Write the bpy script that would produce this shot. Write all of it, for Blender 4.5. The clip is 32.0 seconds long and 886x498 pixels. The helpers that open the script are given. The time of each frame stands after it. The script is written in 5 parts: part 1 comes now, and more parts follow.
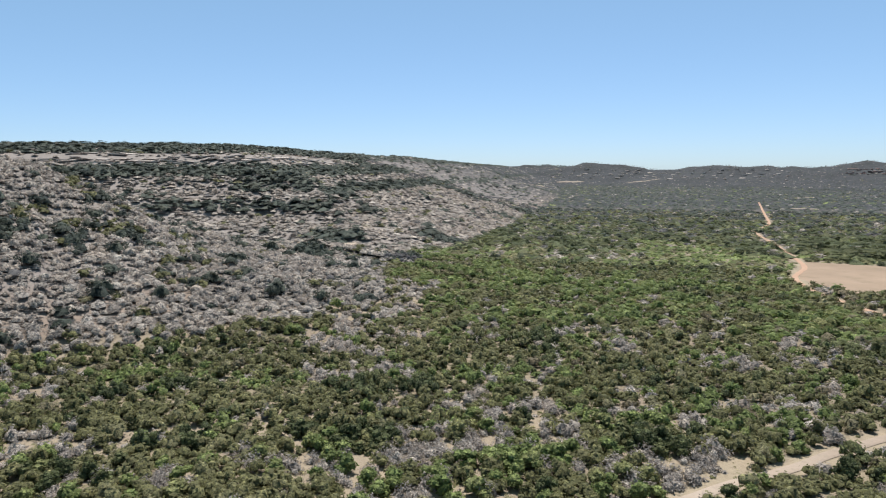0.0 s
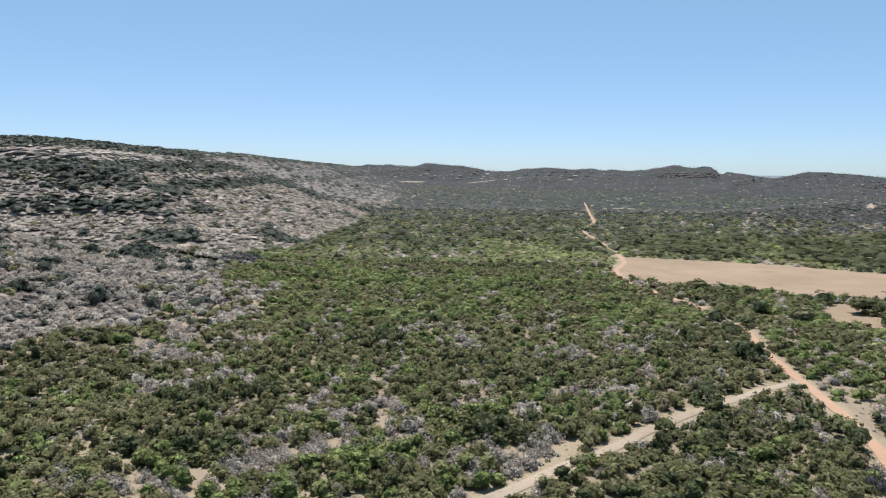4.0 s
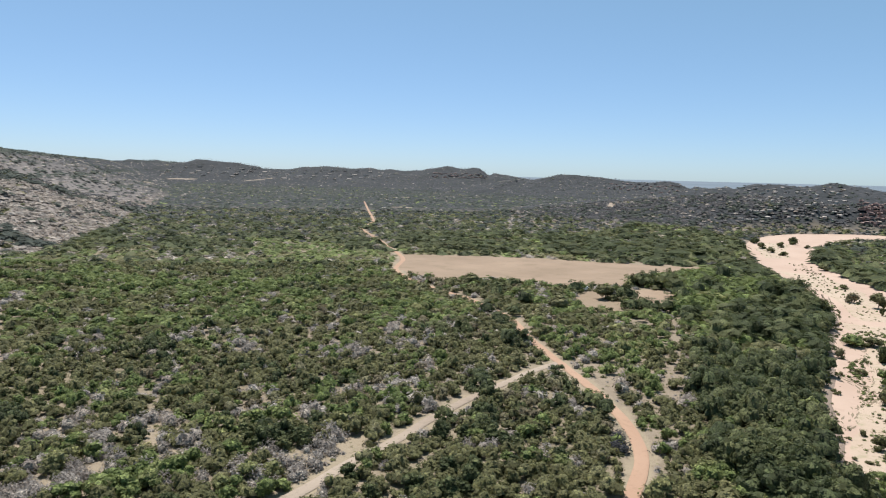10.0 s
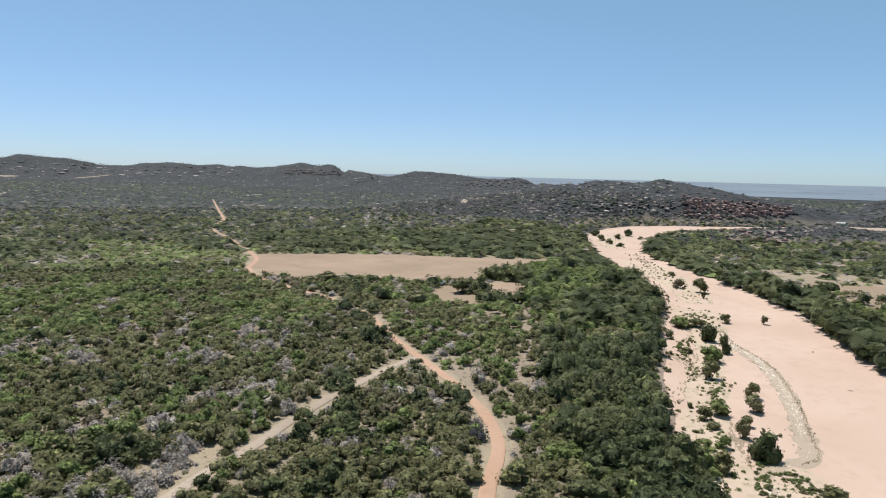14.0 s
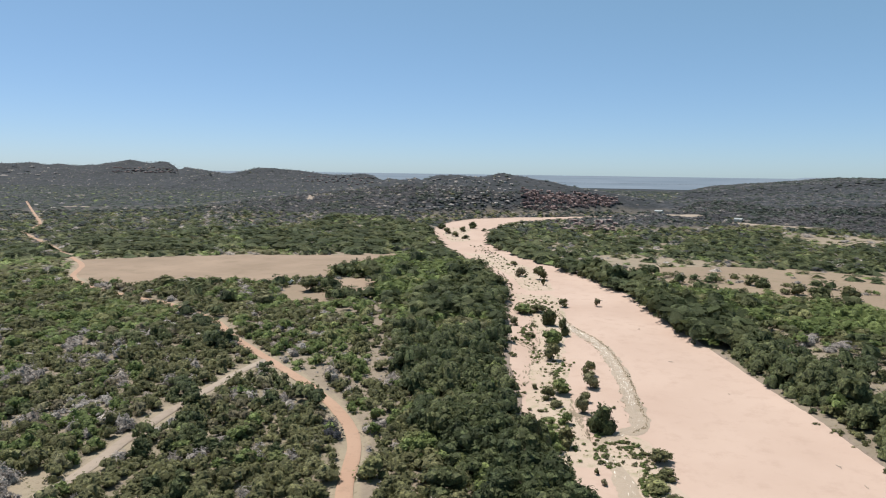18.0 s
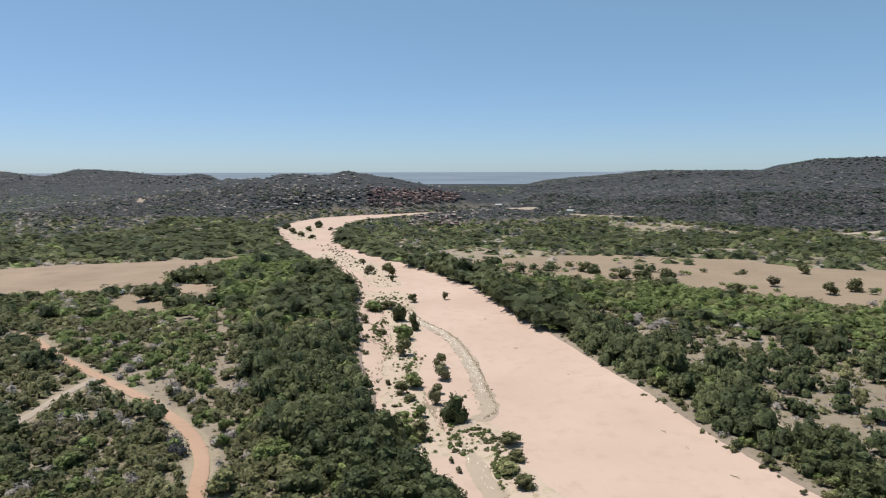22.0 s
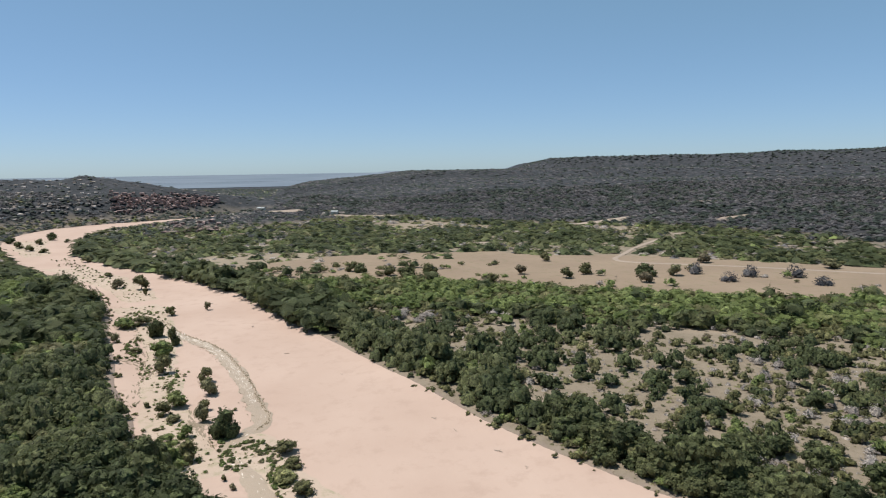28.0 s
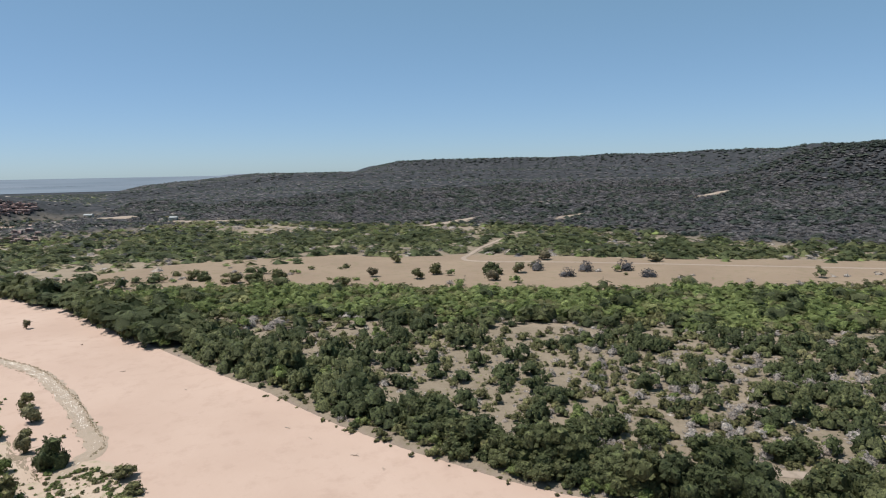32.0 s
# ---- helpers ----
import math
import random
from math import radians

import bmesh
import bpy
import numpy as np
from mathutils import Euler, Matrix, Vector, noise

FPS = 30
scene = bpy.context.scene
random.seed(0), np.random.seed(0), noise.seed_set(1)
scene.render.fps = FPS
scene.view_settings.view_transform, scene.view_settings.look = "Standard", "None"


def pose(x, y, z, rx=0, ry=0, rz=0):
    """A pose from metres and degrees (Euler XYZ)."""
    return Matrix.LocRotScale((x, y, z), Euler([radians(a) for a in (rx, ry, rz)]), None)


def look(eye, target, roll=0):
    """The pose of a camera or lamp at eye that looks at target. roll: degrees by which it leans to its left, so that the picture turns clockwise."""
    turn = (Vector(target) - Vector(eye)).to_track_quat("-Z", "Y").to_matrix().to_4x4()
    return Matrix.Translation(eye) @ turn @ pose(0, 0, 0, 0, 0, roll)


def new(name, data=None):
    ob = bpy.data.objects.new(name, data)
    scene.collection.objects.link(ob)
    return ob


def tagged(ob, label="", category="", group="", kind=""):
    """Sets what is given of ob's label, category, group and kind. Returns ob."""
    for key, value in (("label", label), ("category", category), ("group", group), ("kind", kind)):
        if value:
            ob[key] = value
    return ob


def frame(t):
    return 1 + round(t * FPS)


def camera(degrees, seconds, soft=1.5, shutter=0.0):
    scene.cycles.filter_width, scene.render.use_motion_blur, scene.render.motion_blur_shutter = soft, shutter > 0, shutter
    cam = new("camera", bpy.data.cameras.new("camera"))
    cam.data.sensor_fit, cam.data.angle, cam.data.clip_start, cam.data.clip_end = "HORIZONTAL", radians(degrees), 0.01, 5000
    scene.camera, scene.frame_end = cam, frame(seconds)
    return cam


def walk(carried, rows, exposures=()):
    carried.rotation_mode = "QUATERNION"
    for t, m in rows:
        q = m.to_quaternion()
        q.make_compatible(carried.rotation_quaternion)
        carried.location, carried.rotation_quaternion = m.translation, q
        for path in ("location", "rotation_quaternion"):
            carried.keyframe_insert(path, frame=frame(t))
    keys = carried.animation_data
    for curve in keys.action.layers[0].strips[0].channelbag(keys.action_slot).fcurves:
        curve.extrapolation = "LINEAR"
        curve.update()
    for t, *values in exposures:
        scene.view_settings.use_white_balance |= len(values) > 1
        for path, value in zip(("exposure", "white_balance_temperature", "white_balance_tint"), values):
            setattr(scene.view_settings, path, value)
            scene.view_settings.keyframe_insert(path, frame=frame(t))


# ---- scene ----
EYE = (0.0, 0.0, 45.0)  # the drone hovers 45 m over the valley floor
ROWS = [  # seconds, tilt, lean, turn
    (0.0, 83.50, 0.27, -0.05), (0.5, 83.49, 0.18, -1.93), (1.0, 83.47, 0.09, -3.62), (1.5, 83.47, 0.04, -5.24), (2.0, 83.48, -0.00, -6.83),
    (2.5, 83.47, -0.11, -8.42), (3.0, 83.47, -0.23, -9.90), (3.5, 83.48, -0.38, -11.48), (4.5, 83.49, -0.60, -14.77), (5.5, 83.51, -0.83, -17.98),
    (6.0, 83.54, -0.98, -19.55), (6.5, 83.56, -1.08, -21.03), (7.0, 83.58, -1.16, -22.41), (7.5, 83.61, -1.22, -23.89), (8.0, 83.63, -1.24, -25.64),
    (8.5, 83.65, -1.28, -27.13), (9.0, 83.66, -1.31, -28.59), (9.5, 83.67, -1.35, -29.86), (10.0, 83.69, -1.40, -31.37), (10.5, 83.70, -1.44, -32.88),
    (11.0, 83.72, -1.47, -34.36), (11.5, 83.73, -1.50, -35.79), (12.0, 83.73, -1.50, -37.23), (12.5, 83.73, -1.51, -38.72), (13.0, 83.73, -1.52, -40.38),
    (13.5, 83.72, -1.49, -41.90), (14.0, 83.72, -1.43, -43.40), (14.5, 83.73, -1.34, -44.91), (15.5, 83.73, -1.24, -48.03), (16.5, 83.70, -1.14, -51.26),
    (17.0, 83.67, -1.02, -52.81), (17.5, 83.63, -0.90, -54.57), (18.0, 83.59, -0.79, -56.20), (18.5, 83.56, -0.67, -57.75), (19.0, 83.54, -0.53, -59.27),
    (19.5, 83.53, -0.40, -60.96), (20.0, 83.52, -0.29, -62.60), (20.5, 83.50, -0.18, -64.25), (21.0, 83.48, -0.08, -65.86), (21.5, 83.47, 0.03, -67.53),
    (22.0, 83.46, 0.12, -69.11), (22.5, 83.44, 0.20, -70.76), (23.0, 83.42, 0.30, -72.49), (23.5, 83.41, 0.42, -74.14), (24.0, 83.41, 0.54, -75.73),
    (24.5, 83.42, 0.62, -77.18), (25.0, 83.42, 0.66, -78.76), (25.5, 83.42, 0.72, -80.49), (26.5, 83.41, 0.80, -83.74), (27.5, 83.39, 0.87, -87.06),
    (28.0, 83.39, 0.90, -88.77), (28.5, 83.40, 0.92, -90.42), (29.0, 83.40, 0.94, -92.02), (29.5, 83.40, 0.97, -93.60), (30.0, 83.40, 0.97, -95.33),
    (30.5, 83.41, 0.98, -96.89), (31.0, 83.42, 1.00, -98.35), (31.5, 83.41, 1.03, -99.81), (32.0, 83.40, 1.06, -101.34),
]

cam = camera(66.0, 32.0, soft=1.1)
walk(cam, [(t, pose(*EYE, a, b, c)) for t, a, b, c in ROWS], [(0.0, 0.62, 6400, 10), (16.0, 0.43, 6370, 10), (32.0, 0.25, 6330, 11)])

# world and sun
SUN_AZ, SUN_EL = radians(8), radians(68)
world = bpy.data.worlds.new("sky")
scene.world = world
world.use_nodes = True
wn = world.node_tree.nodes
sky = wn.new("ShaderNodeTexSky")
sky.sky_type, sky.sun_disc = "NISHITA", False
sky.sun_elevation, sky.sun_rotation = SUN_EL, SUN_AZ
sky.altitude, sky.air_density, sky.dust_density, sky.ozone_density = 600, 0.75, 0.5, 3.0
tint = wn.new("ShaderNodeMix")
tint.data_type, tint.blend_type = "RGBA", "MULTIPLY"
tint.inputs[0].default_value, tint.inputs[7].default_value = 1.0, (0.545, 0.545, 0.73, 1.0)
world.node_tree.links.new(sky.outputs[0], tint.inputs[6])
veil = wn.new("ShaderNodeMix")  # dry-season haze evens the sky out
veil.data_type, veil.blend_type = "RGBA", "ADD"
veil.inputs[0].default_value, veil.inputs[7].default_value = 1.0, (0.92, 1.71, 1.38, 1.0)
world.node_tree.links.new(tint.outputs[2], veil.inputs[6])
world.node_tree.links.new(veil.outputs[2], wn["Background"].inputs[0])
wn["Background"].inputs[1].default_value = 0.0935
lamp = bpy.data.lights.new("sun", "SUN")
lamp.energy, lamp.angle, lamp.color = 5.0, radians(0.53), (1.0, 0.95, 0.87)
sun = new("sun", lamp)
sun_dir = Vector((math.sin(SUN_AZ) * math.cos(SUN_EL), math.cos(SUN_AZ) * math.cos(SUN_EL), math.sin(SUN_EL)))
sun.matrix_world = look(sun_dir * 200, (0, 0, 0))

# ---- materials ----
def mat(name, rough=0.9):
    m = bpy.data.materials.new(name)
    m.use_nodes = True
    b = m.node_tree.nodes["Principled BSDF"]
    b.inputs["Roughness"].default_value = rough
    b.inputs["Specular IOR Level"].default_value = 0.2
    return m, m.node_tree.nodes, m.node_tree.links, b


def node(ns, kind, **values):
    n = ns.new(kind)
    for key, value in values.items():
        n.inputs[key].default_value = value
    return n


def ramp(ns, stops):
    r = ns.new("ShaderNodeValToRGB")
    while len(r.color_ramp.elements) < len(stops):
        r.color_ramp.elements.new(0.5)
    for e, (at, c) in zip(r.color_ramp.elements, stops):
        e.position, e.color = at, (*c, 1)
    return r


def mix(ns, ls, fac, a, b, blend="MIX"):
    m = ns.new("ShaderNodeMix")
    m.data_type, m.blend_type = "RGBA", blend
    for sock, v in ((m.inputs[0], fac), (m.inputs[6], a), (m.inputs[7], b)):
        if isinstance(v, (int, float)):
            sock.default_value = v
        elif isinstance(v, tuple):
            sock.default_value = (*v, 1)
        else:
            ls.new(v, sock)
    return m.outputs[2]


def place(ns, scale, detail=4.0, rough=0.55):
    """Noise in metres of the world."""
    g = ns.new("ShaderNodeNewGeometry")
    n = node(ns, "ShaderNodeTexNoise", Scale=scale, Detail=detail, Roughness=rough)
    ns.id_data.links.new(g.outputs["Position"], n.inputs["Vector"])
    return n.outputs["Fac"]


def earth(name, low, high, spot, scale=0.35, bump=0.4, rough=0.95):
    """Soil or sand: two scales of colour, specks and relief."""
    m, ns, ls, b = mat(name, rough)
    big = ramp(ns, [(0.32, low), (0.68, high)])
    ls.new(place(ns, 0.035, 5), big.inputs[0])
    fine = ramp(ns, [(0.52, (0, 0, 0)), (0.74, (1, 1, 1))])
    ls.new(place(ns, scale, 6, 0.7), fine.inputs[0])
    ls.new(mix(ns, ls, fine.outputs[0], big.outputs[0], spot), b.inputs["Base Color"])
    bp = node(ns, "ShaderNodeBump", Strength=bump, Distance=0.3)
    ls.new(place(ns, scale * 2.5, 5, 0.7), bp.inputs["Height"])
    ls.new(bp.outputs[0], b.inputs["Normal"])
    return m


def foliage(name, stops, through_leaf=0.25, rough=0.75, fine=4.6, grain=2.3):
    """Leaves, in two materials: the closed canopy of a crown and the loose sprays round it. Each plant has its own shade, each lobe and spray a little of its own."""
    made = []
    for loose in (False, True):
        m, ns, ls, b = mat(name + ("_sprays" if loose else "_canopy"), rough)
        at = ns.new("ShaderNodeAttribute")
        at.attribute_name = "plant"
        info = ns.new("ShaderNodeObjectInfo")
        add = ns.new("ShaderNodeMath")
        add.operation = "ADD"
        ls.new(at.outputs["Fac"], add.inputs[0])
        ls.new(info.outputs["Random"], add.inputs[1])
        fr = ns.new("ShaderNodeMath")
        fr.operation = "FRACT"
        ls.new(add.outputs[0], fr.inputs[0])
        r = ramp(ns, stops)
        ls.new(fr.outputs[0], r.inputs[0])
        g = ns.new("ShaderNodeNewGeometry")
        isl = ramp(ns, [(0.0, (0.74, 0.74, 0.74)), (1.0, (1.22, 1.22, 1.18))])
        ls.new(g.outputs["Random Per Island"], isl.inputs[0])
        col = mix(ns, ls, 1.0, r.outputs[0], isl.outputs[0], "MULTIPLY")
        if not loose:
            # tufts of leaves in the canopy: noise mottles the colour from darker to lighter
            mottle = ramp(ns, [(0.36, (0.38, 0.38, 0.40)), (0.5, (0.92, 0.92, 0.92)), (0.64, (1.6, 1.56, 1.42))])
            ls.new(place(ns, grain, 4.0, 0.72), mottle.inputs[0])
            col = mix(ns, ls, 1.0, col, mottle.outputs[0], "MULTIPLY")
            bp = node(ns, "ShaderNodeBump", Strength=1.0, Distance=0.5)
            ls.new(place(ns, grain * 0.8, 4.0, 0.7), bp.inputs["Height"])
            ls.new(bp.outputs[0], b.inputs["Normal"])
        ls.new(col, b.inputs["Base Color"])
        made.append(m)
        if not loose:
            continue
        tr = ns.new("ShaderNodeBsdfTranslucent")
        ls.new(col, tr.inputs[0])
        mx = ns.new("ShaderNodeMixShader")
        mx.inputs[0].default_value = through_leaf
        ls.new(b.outputs[0], mx.inputs[1])
        ls.new(tr.outputs[0], mx.inputs[2])
        # gaps between the leaves of a spray
        gap = ramp(ns, [(0.445, (0, 0, 0)), (0.455, (1, 1, 1))])
        ls.new(place(ns, fine, 2.0, 0.6), gap.inputs[0])
        clear = ns.new("ShaderNodeBsdfTransparent")
        cut = ns.new("ShaderNodeMixShader")
        ls.new(gap.outputs[0], cut.inputs[0])
        ls.new(clear.outputs[0], cut.inputs[1])
        ls.new(mx.outputs[0], cut.inputs[2])
        ls.new(cut.outputs[0], ns["Material Output"].inputs[0])
    return made


def plain(name, low, high, rough=0.7, scale=3.0, metal=0.0):
    m, ns, ls, b = mat(name, rough)
    r = ramp(ns, [(0.3, low), (0.7, high)])
    ls.new(place(ns, scale, 5), r.inputs[0])
    ls.new(r.outputs[0], b.inputs["Base Color"])
    b.inputs["Metallic"].default_value = metal
    return m


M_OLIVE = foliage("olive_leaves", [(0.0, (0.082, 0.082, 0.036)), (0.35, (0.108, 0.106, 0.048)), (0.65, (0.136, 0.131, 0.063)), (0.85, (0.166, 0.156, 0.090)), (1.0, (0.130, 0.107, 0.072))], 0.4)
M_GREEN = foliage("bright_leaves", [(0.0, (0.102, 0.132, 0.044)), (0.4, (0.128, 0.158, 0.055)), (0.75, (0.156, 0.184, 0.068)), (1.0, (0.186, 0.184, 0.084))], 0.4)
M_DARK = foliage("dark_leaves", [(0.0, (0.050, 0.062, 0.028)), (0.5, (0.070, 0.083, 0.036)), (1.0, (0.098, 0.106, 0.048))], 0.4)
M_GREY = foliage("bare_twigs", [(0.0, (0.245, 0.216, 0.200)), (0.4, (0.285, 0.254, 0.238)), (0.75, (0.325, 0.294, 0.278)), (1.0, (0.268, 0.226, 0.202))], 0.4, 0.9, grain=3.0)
# dusk and hill plants: blue of distance haze put into the leaf colours
M_DUSK = foliage("hazed_dusky_twigs", [(0.0, (0.058, 0.058, 0.065)), (0.4, (0.080, 0.078, 0.086)), (0.75, (0.112, 0.106, 0.113)), (1.0, (0.074, 0.071, 0.072))], 0.35, 0.9, grain=2.2)
M_HILL = foliage("hazed_hill_leaves", [(0.0, (0.025, 0.034, 0.030)), (0.5, (0.036, 0.046, 0.039)), (1.0, (0.054, 0.063, 0.050))], 0.25)
M_PALE = foliage("dry_grass_blades", [(0.0, (0.30, 0.27, 0.14)), (0.5, (0.24, 0.25, 0.11)), (1.0, (0.36, 0.31, 0.19))], 0.25, 0.9)
M_BARK = plain("bark", (0.10, 0.075, 0.055), (0.20, 0.16, 0.13), 0.9, 6.0)
M_SAND = earth("river_sand", (0.367, 0.266, 0.213), (0.411, 0.306, 0.249), (0.345, 0.249, 0.199), 0.22, 0.25)
M_WET = earth("damp_sand", (0.290, 0.228, 0.172), (0.330, 0.262, 0.200), (0.250, 0.205, 0.148), 0.7, 0.5, 0.5)
M_RIPPLE = plain("rippled_water", (0.500, 0.425, 0.338), (0.775, 0.700, 0.625), 0.25, 0.8)
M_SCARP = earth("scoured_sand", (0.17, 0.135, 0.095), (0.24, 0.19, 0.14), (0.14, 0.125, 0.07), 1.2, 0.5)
M_BAR = earth("weedy_sand", (0.36, 0.275, 0.215), (0.40, 0.315, 0.25), (0.22, 0.215, 0.12), 0.45, 0.4)
M_ROAD = earth("road_earth", (0.305, 0.192, 0.134), (0.348, 0.232, 0.166), (0.262, 0.172, 0.120), 0.6, 0.3)
M_TRACK = earth("track_earth", (0.250, 0.198, 0.158), (0.310, 0.252, 0.204), (0.200, 0.164, 0.126), 0.6, 0.4)
M_FIELD = earth("ploughed_field", (0.200, 0.146, 0.104), (0.262, 0.192, 0.140), (0.178, 0.134, 0.092), 0.09, 0.4)
M_MEADOW = earth("dry_meadow", (0.201, 0.149, 0.106), (0.232, 0.175, 0.124), (0.163, 0.137, 0.083), 0.2, 0.4)
M_ROCK = plain("sandstone", (0.30, 0.25, 0.225), (0.50, 0.44, 0.40), 0.9, 0.4)
M_REDROCK = plain("red_sandstone", (0.15, 0.10, 0.09), (0.36, 0.265, 0.245), 0.9, 0.3)
# blue of distant haze mixed into the plain's base colour
M_FAR_HAZE = plain("far_plain_haze", (0.108, 0.136, 0.168), (0.145, 0.172, 0.208), 0.95, 0.003)


def ground_material():
    """Stony soil; the zone weights choose between grey-pink hill soil, leaf litter and dry grass."""
    m, ns, ls, b = mat("ground", 0.95)
    z = ns.new("ShaderNodeVertexColor")
    z.layer_name = "zone"
    sep = ns.new("ShaderNodeSeparateColor")
    ls.new(z.outputs[0], sep.inputs[0])
    soil = ramp(ns, [(0.3, (0.175, 0.135, 0.11)), (0.7, (0.25, 0.195, 0.16))])
    ls.new(place(ns, 0.05, 6, 0.65), soil.inputs[0])
    hill = ramp(ns, [(0.3, (0.165, 0.143, 0.134)), (0.7, (0.24, 0.210, 0.198))])
    ls.new(place(ns, 0.08, 7, 0.7), hill.inputs[0])
    litter = ramp(ns, [(0.3, (0.13, 0.11, 0.07)), (0.7, (0.24, 0.20, 0.14))])
    ls.new(place(ns, 0.25, 6, 0.7), litter.inputs[0])
    grass = ramp(ns, [(0.3, (0.25, 0.21, 0.13)), (0.7, (0.34, 0.285, 0.19))])
    ls.new(place(ns, 0.12, 6, 0.7), grass.inputs[0])
    c = mix(ns, ls, sep.outputs[0], soil.outputs[0], hill.outputs[0])
    c = mix(ns, ls, sep.outputs[1], c, litter.outputs[0])
    c = mix(ns, ls, sep.outputs[2], c, grass.outputs[0])
    # low scrub; its cool tones carry some distance haze in the colour
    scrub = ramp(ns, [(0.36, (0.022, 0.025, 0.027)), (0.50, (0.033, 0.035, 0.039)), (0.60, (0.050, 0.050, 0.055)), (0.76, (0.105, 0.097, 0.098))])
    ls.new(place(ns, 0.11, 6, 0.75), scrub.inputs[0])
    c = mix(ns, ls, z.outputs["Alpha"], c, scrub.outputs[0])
    speck = ramp(ns, [(0.56, (1, 1, 1)), (0.72, (0.55, 0.52, 0.48))])
    ls.new(place(ns, 0.9, 5, 0.75), speck.inputs[0])
    ls.new(mix(ns, ls, 1.0, c, speck.outputs[0], "MULTIPLY"), b.inputs["Base Color"])
    bp = node(ns, "ShaderNodeBump", Strength=0.6, Distance=0.6)
    ls.new(place(ns, 0.7, 6, 0.7), bp.inputs["Height"])
    ls.new(bp.outputs[0], b.inputs["Normal"])
    return m


M_GROUND = ground_material()

# ---- the plan: lines and areas in metres, y ahead of the first view, x to its right ----
RIVER_LEFT = [(760, 240), (660, 300), (600, 345), (535, 345), (469, 318), (421, 290), (334, 217), (281, 165), (244, 130), (222, 116), (186, 99), (161, 84), (141, 74),
              (122, 61), (107, 53), (100, 46), (90, 36), (82, 28), (70, 14), (52, -12), (30, -60), (-10, -160), (-60, -300), (-160, -700)]
RIVER_RIGHT = [(720, 215), (650, 248), (609, 272), (545, 291), (470, 268), (375, 215), (332, 170), (309, 144), (289, 121), (252, 85), (212, 58), (183, 38), (159, 22),
               (140, 9), (119, -4), (105, -15), (91, -27), (80, -40), (62, -70), (36, -130), (0, -220), (-50, -340), (-120, -720)]
STREAM = [(232, 108), (205, 92), (188, 80), (178, 68), (164, 58), (145, 47.5), (130, 41), (121, 36), (115, 37.5), (109, 39), (99, 32.5), (88, 26), (76, 12)]
FIELD = [(178, 329), (204, 315), (238, 289), (264, 258), (278, 240), (300, 229), (283, 219), (258, 214), (236, 209), (212, 202), (199, 202), (189, 205), (178, 221), (164, 240), (150, 238), (145, 260), (153, 288)]
FIELD_SMALL = [(208, 192), (218, 188), (219, 181), (206, 169), (197, 157), (182, 157), (189, 174), (199, 186)]
FIELD_PATCH = [(184, 197), (192, 193), (190, 182), (179, 169), (169, 162), (160, 172), (170, 184)]
MEADOW = [(300, 112), (330, 104), (353, 74), (372, 52), (371, 16), (374, -18), (350, -42), (352, -80), (338, -110), (322, -135), (300, -175), (275, -230), (240, -300),
          (190, -270), (211, -208), (222, -153), (231, -92), (243, -56), (259, -18), (267, 11), (275, 46), (272, 80)]
ROAD_MAIN = [(20, -10), (40, 28), (58, 52), (69, 62.4), (78.5, 69), (85.1, 74.3), (89.7, 80.5), (95.1, 89.3), (99.9, 98.8), (105.5, 112.9), (111, 127.4), (118, 146.4), (129, 166.7), (132, 180),
             (136.4, 198.7), (136, 225), (137, 250), (145, 279.6), (157, 297), (167.5, 310.7), (180, 346), (195, 393), (216, 462), (228, 501), (241, 516), (272, 564), (322, 681), (440, 950)]
TRACK = [(110, 123), (100.7, 120.5), (94.5, 118.5), (83.1, 113.5), (76.2, 111), (68.1, 107.2), (59.4, 102.6), (53.5, 99), (47.6, 96.4), (41.9, 94), (36, 90.5), (28, 86), (5, 78), (-40, 70)]
ROAD_EAST = [(462, -150), (436, -132), (400, -110), (378, -97), (350, -84), (336, -76), (322, -78), (306, -122), (288, -155), (272, -185), (243, -238), (200, -320)]
PATH_EAST = [(128, -14), (117, -24), (106, -32), (98, -41), (90, -52), (80, -75)]
HILL_WEST = [(-220, -500), (-170, -100), (-140, 60), (-118, 130), (-102, 152), (-90, 166), (-76, 183), (-74, 225), (-72, 268), (-61, 318), (-40, 330), (-20, 332), (5, 399), (25, 467),
             (54, 562), (103, 755), (191, 1149), (360, 2100), (500, 2700), (-4000, 2900), (-4000, -900)]
HILL_EAST = [(600, 60), (640, 130), (740, 225), (1000, 290), (1450, 395), (2000, 470), (2300, 330), (4200, 200), (4200, -3000), (60, -1500), (150, -700), (215, -420), (285, -285), (325, -235),
             (390, -200), (480, -160), (535, -90), (570, 0)]
MESA_WEST = [(-420, -500), (-400, 100), (-364, 210), (-267, 318), (-206, 343), (-167, 358), (-125, 364), (-94, 353), (-75, 337), (-61, 318), (-40, 330), (-20, 332), (5, 399), (25, 467),
             (54, 562), (103, 755), (191, 1149), (360, 2100), (500, 2700), (-4000, 2900), (-4000, -900)]
MESA_EAST = [(1420, -195), (1350, -225), (1270, -310), (1190, -450), (960, -540), (800, -600), (620, -520), (560, -540), (400, -800), (200, -1500), (3500, -2600), (3600, -300)]

MESA_LOW = [(1270, 322), (1480, 365), (1950, 440), (2250, 310), (4000, 180), (4100, -2700), (120, -1500), (330, -780), (560, -470), (760, -480), (980, -330), (1180, -150), (1230, 0), (1250, 160)]


def polar(az, r, z):
    return (r * math.sin(radians(az)), r * math.cos(radians(az)), z)


